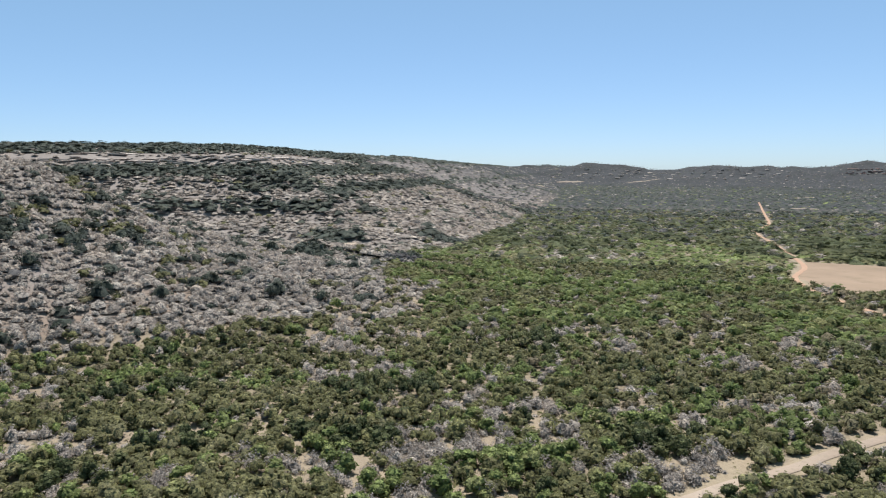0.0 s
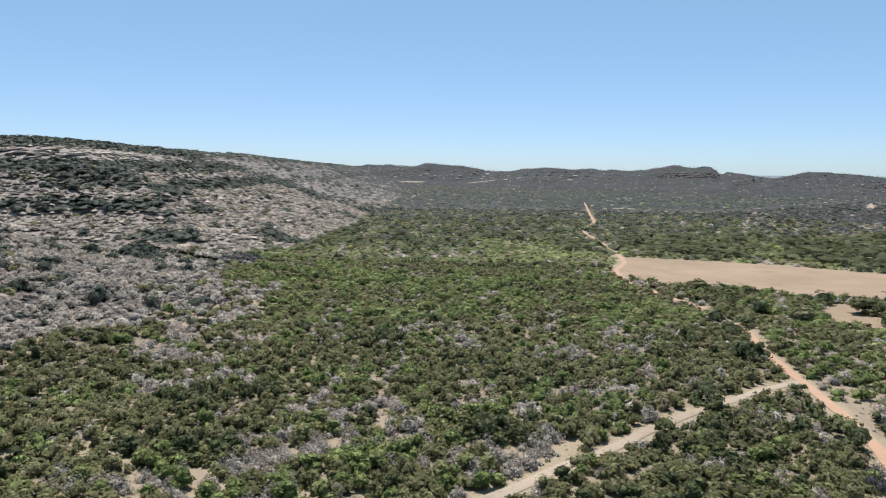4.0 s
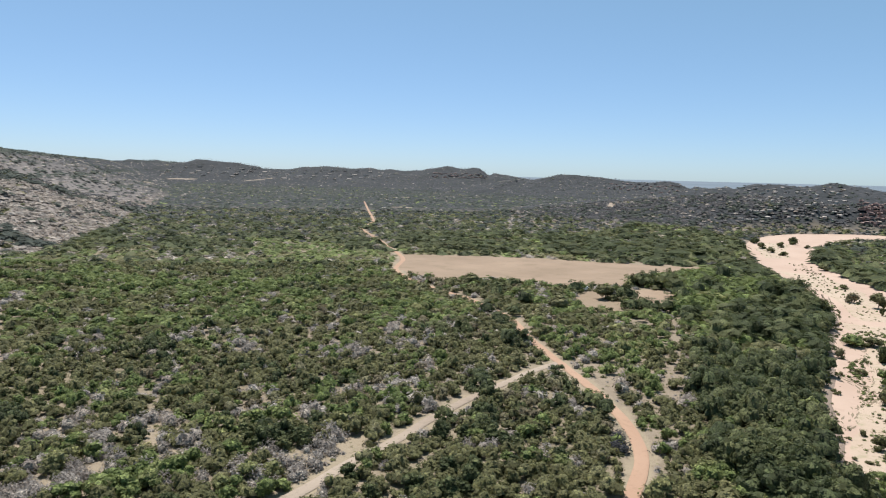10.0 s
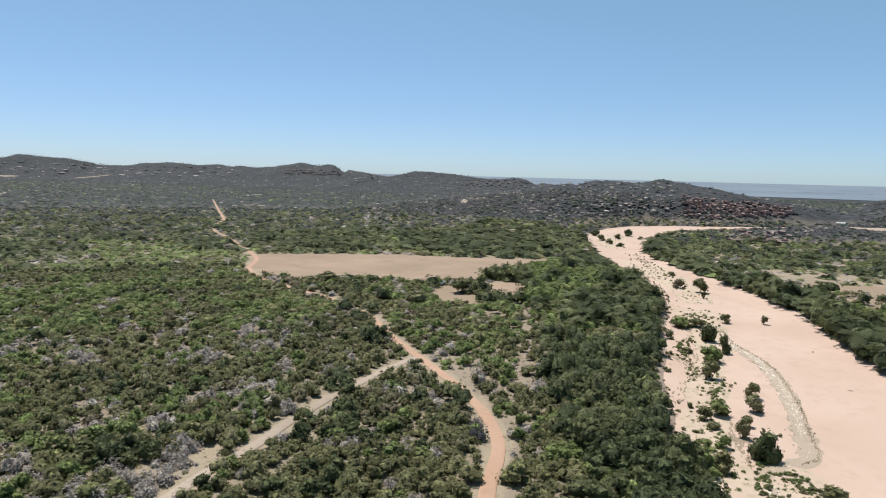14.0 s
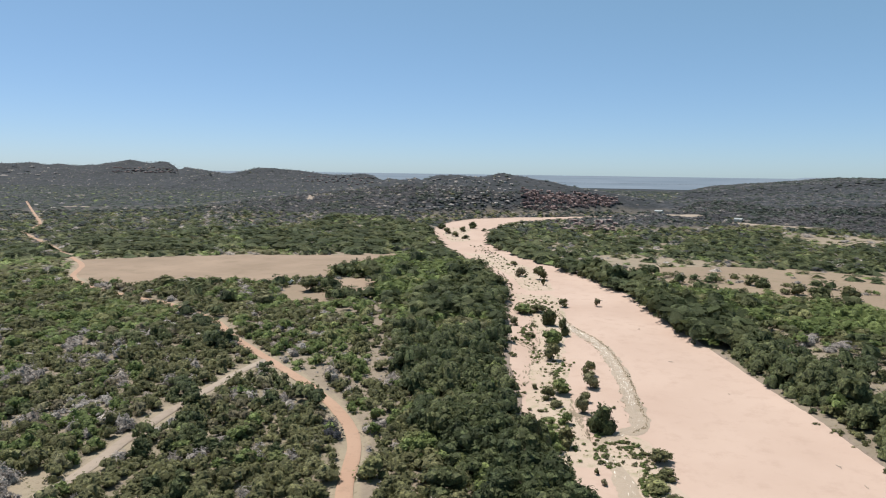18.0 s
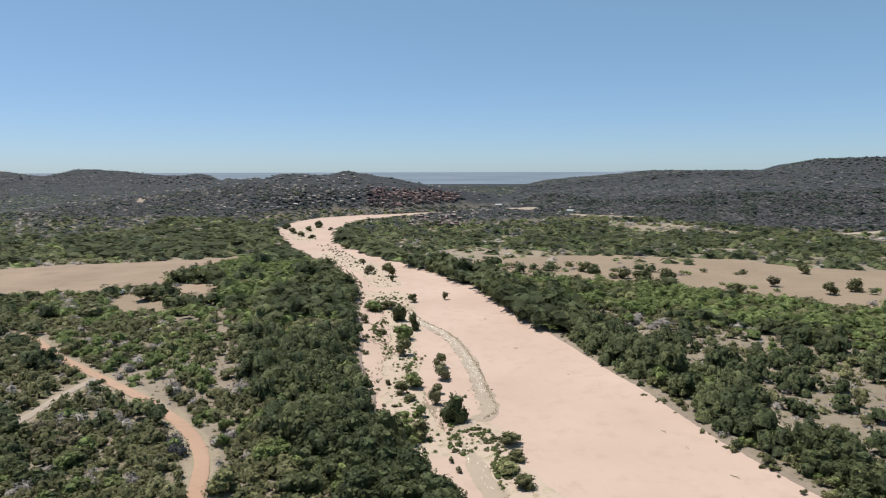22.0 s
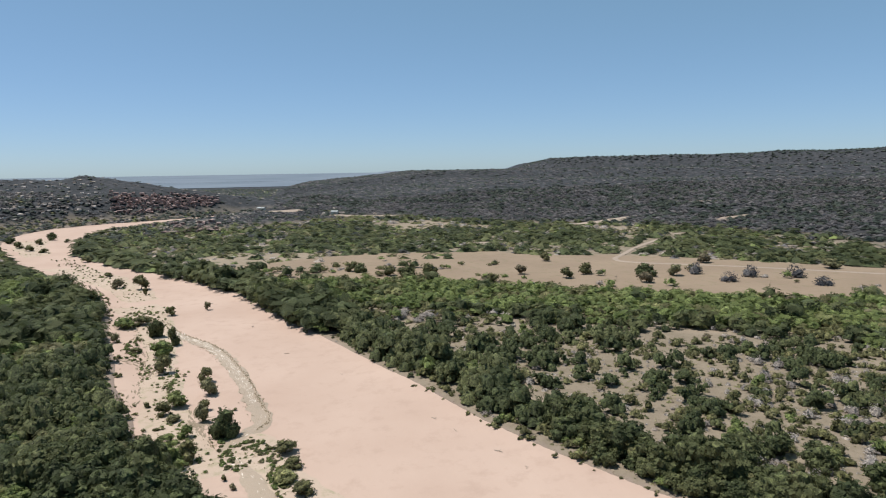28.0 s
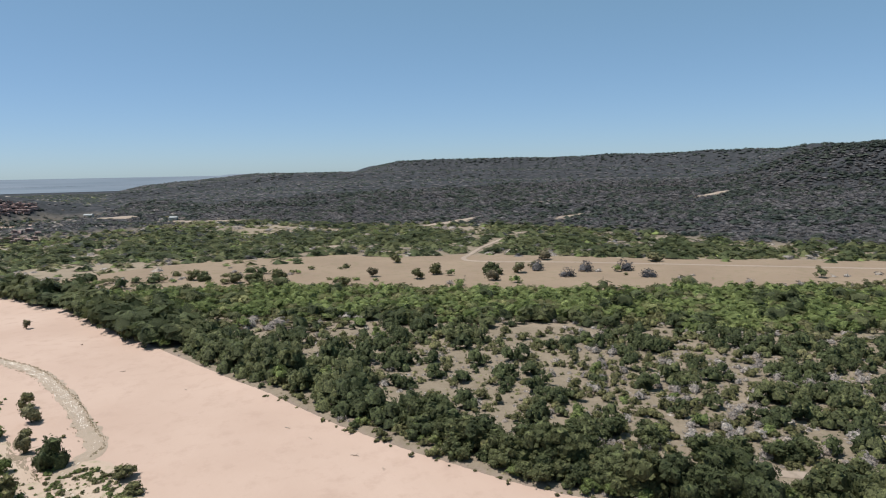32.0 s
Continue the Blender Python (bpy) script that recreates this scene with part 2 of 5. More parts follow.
# crests of the far hills: bearing, distance, height
RIDGE_NORTH = [polar(*p) for p in ((3, 2700, 63), (8, 2600, 73), (12.4, 2450, 71), (15, 2450, 62), (17, 2450, 50), (18.5, 2400, 44), (20, 2350, 54), (23, 2250, 63), (25, 2250, 57), (27, 2200, 51),
                                   (29, 2150, 55), (31, 2120, 62), (32.5, 2100, 71), (34.6, 2050, 59), (35.3, 2050, 40))]
HILL_ROUND = [polar(*p) for p in ((39, 1800, 36), (41, 1780, 54), (43, 1750, 48), (46.5, 1700, 38), (48.6, 1680, 35), (50.3, 1650, 36), (51.2, 1650, 26))]
KOPJE = [polar(*p) for p in ((54.4, 860, 36), (55.5, 860, 41), (57, 880, 42), (59.5, 900, 42), (61, 900, 47), (62.3, 890, 43), (64, 870, 37), (67, 840, 29), (70, 800, 24), (74, 780, 20), (79, 800, 18))]
SPUR_WEST = [polar(*p) for p in ((-80, 330, 64), (-60, 310, 62), (-40, 300, 58), (-31, 300, 47), (-26.5, 300, 35), (-22, 303, 21), (-16, 312, 13), (-11, 330, 8))]
FAR_RISE = [polar(*p) for p in ((84, 4300, 42), (88, 4300, 45), (95, 4200, 46), (103, 4200, 46))]


def nearest(poly, x, y):
    """Distance to a line, how far along it (0 to 1 in points), and the side (positive: to its left)."""
    best = np.full(x.shape, 1e18)
    where, side = np.zeros(x.shape), np.zeros(x.shape)
    for i in range(len(poly) - 1):
        ax, ay, bx, by = *poly[i][:2], *poly[i + 1][:2]
        dx, dy = bx - ax, by - ay
        u = np.clip(((x - ax) * dx + (y - ay) * dy) / (dx * dx + dy * dy), 0, 1)
        d = (x - ax - u * dx) ** 2 + (y - ay - u * dy) ** 2
        m = d < best
        best = np.where(m, d, best)
        where = np.where(m, i + u, where)
        side = np.where(m, dx * (y - ay) - dy * (x - ax), side)
    return np.sqrt(best), where, side


def inside(poly, x, y):
    """Signed depth inside an area: positive within."""
    odd = np.zeros(x.shape, bool)
    n = len(poly)
    for i in range(n):
        ax, ay, bx, by = *poly[i], *poly[(i + 1) % n]
        if ay == by:
            continue
        odd ^= ((ay > y) != (by > y)) & (x < (bx - ax) * (y - ay) / (by - ay) + ax)
    d = nearest(list(poly) + [poly[0]], x, y)[0]
    return np.where(odd, d, -d)


def lattice(ix, iy, seed):
    h = (ix.astype(np.int64) * 374761393 + iy.astype(np.int64) * 668265263 + seed * 974711) & 0x7FFFFFFF
    h = ((h ^ (h >> 13)) * 1274126177) & 0x7FFFFFFF
    return ((h ^ (h >> 16)) & 0xFFFF) / 65535.0


def value_noise(x, y, size, seed=0):
    u, v = x / size, y / size
    iu, iv = np.floor(u), np.floor(v)
    fu, fv = u - iu, v - iv
    fu, fv = fu * fu * (3 - 2 * fu), fv * fv * (3 - 2 * fv)
    a, b = lattice(iu, iv, seed), lattice(iu + 1, iv, seed)
    c, d = lattice(iu, iv + 1, seed), lattice(iu + 1, iv + 1, seed)
    return (a * (1 - fu) + b * fu) * (1 - fv) + (c * (1 - fu) + d * fu) * fv


def fbm(x, y, size, seed=0, octaves=4):
    t, amp, out = 0.0, 1.0, 0.0
    for k in range(octaves):
        out = out + amp * value_noise(x, y, size / 2 ** k, seed + 17 * k)
        t += amp
        amp *= 0.5
    return out / t


def ease(u):
    u = np.clip(u, 0, 1)
    return u * u * (3 - 2 * u)


def slope(d, width, top, bench=0.35):
    """A hillside with rock benches: height at a depth d behind its foot."""
    u = np.clip(d / width, 0, 1)
    h = (0.75 * u + 0.25 * ease(u))
    k = 4
    h = h * (1 - bench) + bench * (np.floor(h * k) + ease((h * k - np.floor(h * k)) * 1.6)) / k
    return top * h


def crest(poly, x, y, front, power=1.6, ends=4.0):
    """A hill under a crest line, with steep ends."""
    best, z = np.full(x.shape, 1e18), np.zeros(x.shape)
    for i in range(len(poly) - 1):
        (ax, ay, az0), (bx, by, bz) = poly[i], poly[i + 1]
        dx, dy = bx - ax, by - ay
        length = math.hypot(dx, dy)
        u = ((x - ax) * dx + (y - ay) * dy) / length ** 2
        c = np.clip(u, 0, 1)
        over = np.abs(u - c) * length * np.where(((i == 0) & (u < 0)) | ((i == len(poly) - 2) & (u > 1)), ends, 1.0)
        d = np.hypot(((x - ax) * dy - (y - ay) * dx) / length, over)
        m = d < best
        best, z = np.where(m, d, best), np.where(m, az0 + (bz - az0) * c, z)
    return z * np.clip(1 - best / front, 0, 1) ** power


RIVER = RIVER_LEFT + RIVER_RIGHT[::-1]


def relief(x, y):
    """The height of the ground."""
    r = np.hypot(x, y)
    wob = (fbm(x, y, 140, 3) - 0.5) * 2
    z = wob * 0.5 * ease((r - 30) / 200)
    west = inside(MESA_WEST, x, y)
    gully = (fbm(x, y, 120, 11) - 0.5) * 46 * ease(west / 60)
    dw = west + gully
    hw = slope(dw, 215, 62) + ease((dw - 215) / 300) * 3 + ease((dw - 205) / 50) * 5.5 * ease((7 - np.degrees(np.arctan2(x, y))) / 10)
    spur = crest(SPUR_WEST, x, y, 128, 1.0) * (1 + (fbm(x, y, 70, 13) - 0.5) * 0.25)
    hw = np.maximum(hw, spur)
    east = inside(HILL_EAST, x, y)
    de = east + (fbm(x, y, 220, 23) - 0.5) * 130 * ease(east / 90)
    he = slope(de, 330, 30, 0.25)
    dm = inside(MESA_EAST, x, y) + (fbm(x, y, 150, 29) - 0.5) * 40
    dg = inside(MESA_LOW, x, y) + (fbm(x, y, 110, 31) - 0.5) * 30
    he = he + ease((dg + 60) / 80) * 13 * (de > 0) + ease((dm + 75) / 85) * 22 * (de > 0) + ease(dm / 600) * 3 * (de > 0)
    rough = 1 + (fbm(x, y, 90, 41) - 0.5) * 0.35
    hills = np.maximum.reduce([hw, he, crest(RIDGE_NORTH, x, y, 520) * rough, crest(HILL_ROUND, x, y, 380, 1.4) * rough, crest(KOPJE, x, y, 330, 1.3) * (0.6 + 0.4 * rough),
                               crest(FAR_RISE, x, y, 900)])
    bed = inside(RIVER, x, y)
    hills = hills * ease((-bed - 4) / 70)
    hills = hills + (hills > 0.5) * (fbm(x, y, 60, 5) - 0.5) * np.minimum(hills, 6)
    z = z * (hills < 1) + np.maximum(hills, 0)
    z = np.maximum(z, 33 * ease((r - 1900) / 3000))
    return z - (1.5 + 1.5 * ease((r - 220) / 150)) * ease((bed + 1.5) / 4)


def bed_height(x, y, d):
    """Sand of the dry river: low bars and scours between the banks."""
    return -0.75 + 0.5 * np.clip(1 - d / 6, 0, 1) ** 2 + (fbm(x, y, 18, 51) - 0.5) * 0.35


CLEARINGS = []

# ---- meshes ----
def raw_mesh(name, verts, faces, material, smooth=False, loose=None):
    """A mesh from arrays: verts (n, 3), faces (m, 3 or 4); loose marks the faces of leaf sprays, which take the second material."""
    me = bpy.data.meshes.new(name)
    k = faces.shape[1]
    me.vertices.add(len(verts))
    me.vertices.foreach_set("co", np.ascontiguousarray(verts, np.float32).ravel())
    me.loops.add(faces.size)
    me.loops.foreach_set("vertex_index", np.ascontiguousarray(faces, np.int32).ravel())
    me.polygons.add(len(faces))
    me.polygons.foreach_set("loop_start", np.arange(0, faces.size, k, dtype=np.int32))
    if smooth:
        me.polygons.foreach_set("use_smooth", np.ones(len(faces), bool))
    if loose is not None:
        me.polygons.foreach_set("use_smooth", ~loose)
        me.polygons.foreach_set("material_index", loose.astype(np.int32))
    for m in material if isinstance(material, list) else [material]:
        me.materials.append(m)
    me.update(calc_edges=True)
    return me


def part(name, data, parent, label=""):
    ob = new(name, data)
    ob.parent = parent
    return tagged(ob, label)


def grid_faces(rows, cols, closed=False):
    i, j = np.meshgrid(np.arange(rows - 1), np.arange(cols if closed else cols - 1), indexing="ij")
    j2 = (j + 1) % cols
    return np.stack([i * cols + j, i * cols + j2, (i + 1) * cols + j2, (i + 1) * cols + j], -1).reshape(-1, 4)


def smoothed(poly, step):
    """Points every step metres along a rounded line."""
    p = np.array(poly, float)
    for _ in range(2):
        q = np.empty((2 * len(p) - 2, 2))
        q[0::2], q[1::2] = p[:-1] * 0.75 + p[1:] * 0.25, p[:-1] * 0.25 + p[1:] * 0.75
        p = np.vstack([p[:1], q, p[-1:]])
    s = np.concatenate([[0], np.cumsum(np.hypot(*np.diff(p, axis=0).T))])
    at = np.arange(0, s[-1], step)
    return np.stack([np.interp(at, s, p[:, 0]), np.interp(at, s, p[:, 1])], 1)


# the ground: one sheet to the horizon, finer towards the middle and where the valley opens
az = np.radians(np.concatenate([np.arange(-40, 141, 0.4), np.arange(142, 320, 2.0)]))
rad = np.concatenate([[0.5, 10, 20, 30, 40], 50 * 1.02 ** np.arange(0, 232)])
rad = rad[rad < 4930]
gr, ga = np.meshgrid(rad, az, indexing="ij")
gx, gy = (gr * np.sin(ga)).ravel(), (gr * np.cos(ga)).ravel()
gz = relief(gx, gy)
ground = new("ground", raw_mesh("ground", np.stack([gx, gy, gz], 1), grid_faces(len(rad), len(az), True)[:, ::-1], M_GROUND, True))
tagged(ground, "dry stony bushveld ground rising into rocky hills", "ground", kind="structure")


def strip(name, left, right, lift, across, material, label, height=None):
    """A sheet between two lines of equal length, draped on the ground."""
    u = np.linspace(0, 1, across)[None, :, None]
    p = left[:, None] * (1 - u) + right[:, None] * u
    x, y = p[..., 0].ravel(), p[..., 1].ravel()
    z = relief(x, y) + lift if height is None else height(x, y)
    ob = new(name, raw_mesh(name, np.stack([x, y, z], 1), grid_faces(len(left), across), material, True))
    return tagged(ob, label, "", kind="structure")


def ribbon(name, poly, width, lift, material, label, step=2.0, seed=0):
    """A road with ragged edges and shallow wheel ruts."""
    c = smoothed(poly, step)
    t = np.gradient(c, axis=0)
    t /= np.hypot(t[:, 0], t[:, 1])[:, None]
    n = np.stack([-t[:, 1], t[:, 0]], 1)
    wl = width / 2 * (0.8 + 0.5 * fbm(c[:, 0], c[:, 1], 7, seed))
    wr = width / 2 * (0.8 + 0.5 * fbm(c[:, 0], c[:, 1], 7, seed + 5))
    ob = strip(name, c + n * wl[:, None], c - n * wr[:, None], lift, 7, material, label)
    me = ob.data
    co = np.empty(len(me.vertices) * 3, np.float32)
    me.vertices.foreach_get("co", co)
    co = co.reshape(-1, 7, 3)
    co[:, :, 2] += np.array([-0.1, 0.05, -0.02, 0.05, -0.02, 0.05, -0.1])[None]
    me.vertices.foreach_set("co", co.ravel())
    me.update()
    return ob


def area(name, poly, cell, lift, material, label, height=None):
    """A draped patch of ground with a ragged edge."""
    p = np.array(poly, float)
    (x0, y0), (x1, y1) = p.min(0) - 6, p.max(0) + 6
    xs, ys = np.arange(x0, x1, cell), np.arange(y0, y1, cell)
    X, Y = np.meshgrid(xs, ys, indexing="ij")
    x, y = X.ravel(), Y.ravel()
    d = inside(poly, x, y) + (fbm(x, y, 14, 77) - 0.5) * 6
    z = (relief(x, y) if height is None else height(x, y)) + lift + np.minimum(0, d) * 0.12
    keep = d > -3.5
    f = grid_faces(len(xs), len(ys))
    f = f[keep[f].all(1)]
    used, idx = np.unique(f, return_inverse=True)
    ob = new(name, raw_mesh(name, np.stack([x, y, z], 1)[used], idx.reshape(-1, 4)[:, ::-1], material, True))
    return tagged(ob, label, "", kind="structure")


def even(poly, n):
    p = smoothed(poly, 1.0)
    k = np.linspace(0, len(p) - 1, n)
    return np.stack([np.interp(k, np.arange(len(p)), p[:, 0]), np.interp(k, np.arange(len(p)), p[:, 1])], 1)


# the dry river: banks paired along its length
bank_l, bank_r = even(RIVER_LEFT, 560), even(RIVER_RIGHT, 560)
out = (bank_l - bank_r) / np.hypot(*(bank_l - bank_r).T)[:, None]
river = strip("river_bed", bank_l + out * 2.5, bank_r - out * 2.5, 0, 30, M_SAND, "wide dry river bed of pale pink sand", lambda x, y: bed_height(x, y, inside(RIVER, x, y)))
field = area("field", FIELD, 2.5, 0.14, M_FIELD, "bare tan ploughed field beside the dirt road")
field_small = area("field", FIELD_SMALL, 2.0, 0.12, M_FIELD, "small bare reddish field near the river trees")
field_patch = area("clearing", FIELD_PATCH, 2.0, 0.1, M_MEADOW, "bare greyish yard of earth between two fields")
meadow = area("meadow", MEADOW, 3.0, 0.14, M_MEADOW, "dry tan grass meadow with scattered trees")
road_main = ribbon("road", ROAD_MAIN, 2.3, 0.22, M_ROAD, "orange dirt road winding through the bush", seed=1)
track = ribbon("track", TRACK, 2.0, 0.18, M_TRACK, "pale stony track forking off the dirt road", seed=2)
road_east = ribbon("road", ROAD_EAST, 2.6, 0.26, M_TRACK, "pale dirt road crossing the dry meadow", seed=3)
path_east = ribbon("path", PATH_EAST, 2.2, 0.16, M_TRACK, "narrow sandy footpath between the shrubs", seed=4)


def in_bed(x, y):
    return bed_height(x, y, inside(RIVER, x, y))


# weedy bars and the shallow stream in the river bed
BARS = [[(226, 116), (208, 100), (190, 92), (176, 83), (160, 76), (160, 70), (176, 76), (194, 84), (214, 94), (236, 108)],
        [(164, 76), (140, 66), (120, 58), (108, 50), (96, 42), (100, 37), (112, 44), (122, 52), (138, 60), (156, 68)],
        [(116, 37), (106, 37.5), (98, 30), (88, 22), (82, 13), (92, 20), (102, 28), (112, 34)],
        [(330, 206), (300, 172), (262, 136), (240, 118), (246, 112), (270, 128), (300, 150), (330, 186)],
        [(470, 308), (420, 280), (380, 246), (392, 240), (430, 266), (476, 292)]]
for poly in BARS:
    area("river_bar", poly, 1.2, 0.16, M_BAR, "weedy sand bar in the dry river bed", in_bed)
stream = ribbon("stream", STREAM, 3.0, 0.0, M_WET, "damp sandy channel of a shallow stream", 0.5, 9)
co = np.empty(len(stream.data.vertices) * 3, np.float32)
stream.data.vertices.foreach_get("co", co)
co = co.reshape(-1, 7, 3)
c = co[:, 3:4, :2]
ragged = 0.45 + 1.3 * fbm(co[..., 0].astype(float), co[..., 1].astype(float), 2.6, 301)
co[..., :2] = c + (co[..., :2] - c) * ragged[..., None]
co[..., 2] = in_bed(co[..., 0].ravel().astype(float), co[..., 1].ravel().astype(float)).reshape(co.shape[:2]) + 0.12 - 0.1 * np.abs(np.linspace(-1, 1, 7)) ** 3
stream.data.vertices.foreach_set("co", co.ravel())
stream.data.update()


def flakes(name, line, count, spread, along, thick, lift, material, parent, label, seed, bias=0.0):
    """Thin lenses strewn along a line: ripples, or crumbs of a broken edge."""
    gen = np.random.default_rng(seed)
    p = smoothed(line, 0.5)
    t = np.gradient(p, axis=0)
    k = gen.integers(1, len(p) - 1, count)
    d = t[k] / np.hypot(t[k, 0], t[k, 1])[:, None]
    a = gen.normal(0, 0.2, count)
    d = np.stack([d[:, 0] * np.cos(a) - d[:, 1] * np.sin(a), d[:, 0] * np.sin(a) + d[:, 1] * np.cos(a)], 1)
    n = np.stack([-d[:, 1], d[:, 0]], 1)
    at = p[k] + n * (gen.normal(0, spread, count) + bias)[:, None]
    ln, th = along * gen.uniform(0.3, 1.5, count)[:, None], thick * gen.uniform(0.5, 1.5, count)[:, None]
    z = in_bed(at[:, 0], at[:, 1])
    ring = [at + d * ln, at + n * th, at - d * ln * 0.9, at - n * th]
    v = np.stack([np.column_stack([q, z + 0.03]) for q in ring] + [np.column_stack([at, z + lift])], 1).reshape(-1, 3)
    f = np.array([[0, 1, 4], [1, 2, 4], [2, 3, 4], [3, 0, 4]])
    me = raw_mesh(name, v, (f[None] + (np.arange(count) * 5)[:, None, None]).reshape(-1, 3), material)
    return tagged(part(name, me, parent, label), kind="stuff")


flakes("ripple", STREAM[1:7], 420, 0.55, 1.5, 0.13, 0.17, M_RIPPLE, stream, "pale glinting ripples of shallow water", 5)
flakes("ripple", STREAM[6:], 70, 0.5, 1.2, 0.10, 0.17, M_RIPPLE, stream, "pale glinting ripples of shallow water", 6)
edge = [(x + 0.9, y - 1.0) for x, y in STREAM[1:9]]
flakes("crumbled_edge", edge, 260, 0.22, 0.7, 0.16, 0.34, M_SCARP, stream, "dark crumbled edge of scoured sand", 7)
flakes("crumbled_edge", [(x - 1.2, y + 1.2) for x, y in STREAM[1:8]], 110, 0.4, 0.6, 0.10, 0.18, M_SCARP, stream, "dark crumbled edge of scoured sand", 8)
for q, (line, count) in enumerate((([(232, 118), (205, 101), (178, 86), (152, 72), (128, 60), (110, 48)], 170), ([(200, 92), (172, 78), (150, 66), (134, 60), (118, 54)], 150), ([(128, 52), (116, 46), (108, 42)], 90), ([(165, 87), (162, 78), (146, 70), (128, 64)], 110), ([(112, 57), (112, 51), (119, 50), (122, 44)], 90), ([(366, 217), (320, 178), (283, 147), (243, 122)], 200))):
    flakes("rill", line, count, 1.2, 1.4, 0.2, 0.14, M_SCARP, river, "dark damp rills in the river sand", 20 + q)

# bare earth and rock clearings
for cx, cy, cw, cl, turn in ((-77, 352, 2.5, 5, 80), (-48, 345, 3, 5, 0), (420, 363, 6, 14, 41), (540, 536, 1.4, 20, -45), (604, -215, 4, 9, -20), (515, -205, 3, 14, 25), (550, -355, 4, 24, 25), (550, -118, 4, 26, 14), (410, 118, 7, 18, 16),
                             (415, -10, 5, 12, 0), (370, 158, 7, 15, 23), (591, 1106, 8, 12, 62), (415, 783, 5, 14, 62), (529, 1461, 9, 18, 70), (383, 2059, 9, 40, 80), (223, 1584, 8, 26, 82), (579, 1984, 8, 50, 74), (623, 158, 5, 16, 14), (612, 78, 5, 34, 7)):
    ca, sa = math.cos(radians(turn)), math.sin(radians(turn))
    ring = [(cx + ca * cw * math.cos(a) - sa * cl * math.sin(a), cy + sa * cw * math.cos(a) + ca * cl * math.sin(a)) for a in (0, 0.8, 1.57, 2.4, 3.14, 3.9, 4.7, 5.5)]
    CLEARINGS.append(ring)
    area("clearing", ring, max(1.5, min(cw, cl) / 3), 0.5, M_TRACK, "pale bare earth clearing among the scrub")

# the far plain closes the view below the horizon, its haze painted into the colour
fa = np.radians(np.arange(-60, 160, 1.0))
fr = np.linspace(2900, 4940, 14)
FR, FA = np.meshgrid(fr, fa, indexing="ij")
fx, fy = (FR * np.sin(FA)).ravel(), (FR * np.cos(FA)).ravel()
backdrop = new("backdrop", raw_mesh("backdrop", np.stack([fx, fy, relief(fx, fy) + 1.5], 1), grid_faces(len(fr), len(fa))[:, ::-1], M_FAR_HAZE, True))
fa, fr = np.radians(np.arange(44, 80, 1.0)), np.linspace(2200, 2905, 8)
FR, FA = np.meshgrid(fr, fa, indexing="ij")
fx, fy = (FR * np.sin(FA)).ravel(), (FR * np.cos(FA)).ravel()
gap = new("backdrop", raw_mesh("backdrop", np.stack([fx, fy, relief(fx, fy) + 1.0], 1), grid_faces(len(fr), len(fa))[:, ::-1], M_FAR_HAZE, True))
tagged(gap, "wooded plain between the far hills, coloured with blue haze", "backdrop", kind="structure")
tagged(backdrop, "wooded plain on the horizon, coloured with blue haze", "backdrop", kind="structure")

# ---- plants ----
rng = np.random.default_rng(7)


def cube_ball(n):
    """A ball of six n by n patches: points on the unit sphere and quads."""
    vs, fs = [], []
    for ax in range(3):
        for sgn in (-1, 1):
            s = np.linspace(-1, 1, n + 1)
            a, b = np.meshgrid(s, s, indexing="ij")
            p = np.zeros((n + 1, n + 1, 3))
            p[..., ax], p[..., (ax + 1) % 3], p[..., (ax + 2) % 3] = sgn, a, b
            f = grid_faces(n + 1, n + 1)
            fs.append((f if sgn > 0 else f[:, ::-1]) + len(vs) * (n + 1) ** 2)
            vs.append(p.reshape(-1, 3))
    v = np.vstack(vs)
    return v / np.linalg.norm(v, axis=1)[:, None], np.vstack(fs)


def leaf_quads(at, normal, size, thin=1.0):
    """Square leaf sprays facing along their normals, turned at random."""
    n = normal / np.linalg.norm(normal, axis=1)[:, None]
    a = rng.normal(size=n.shape)
    u = np.cross(n, a)
    u /= np.linalg.norm(u, axis=1)[:, None]
    v = np.cross(n, u)
    s = size[:, None] * 0.5
    return np.stack([at - u * s - v * s * thin, at + u * s * 1.2 - v * s * thin * 0.5, at + u * s + v * s * thin, at - u * s * 0.8 + v * s * thin * 1.1], 1).reshape(-1, 3)


def dome(n, rings):
    """A rounded lump of canopy, half a metre in radius and one high: rings of n points (even) under a low cap, roughly shaped."""
    v = []
    for z, r in rings:
        a = np.arange(n) * 2 * np.pi / n + rng.uniform(0, 1)
        rr = r * rng.uniform(0.66, 1.26, n)
        v.append(np.stack([rr * np.cos(a), rr * np.sin(a), z + rng.uniform(-0.12, 0.12, n)], 1))
    v.append(np.array([[rng.normal(0, 0.05), rng.normal(0, 0.05), 1.0]]))
    f = [grid_faces(len(rings), n, True)] if len(rings) > 1 else []
    top, base = n * len(rings), n * (len(rings) - 1)
    f.append(np.array([[top, base + k, base + (k + 1) % n, base + (k + 2) % n] for k in range(0, n, 2)]))
    v, f = np.vstack(v), np.vstack(f)
    v[:, 2] = np.maximum(v[:, 2], 0)
    return v, f, np.zeros(len(f), bool)


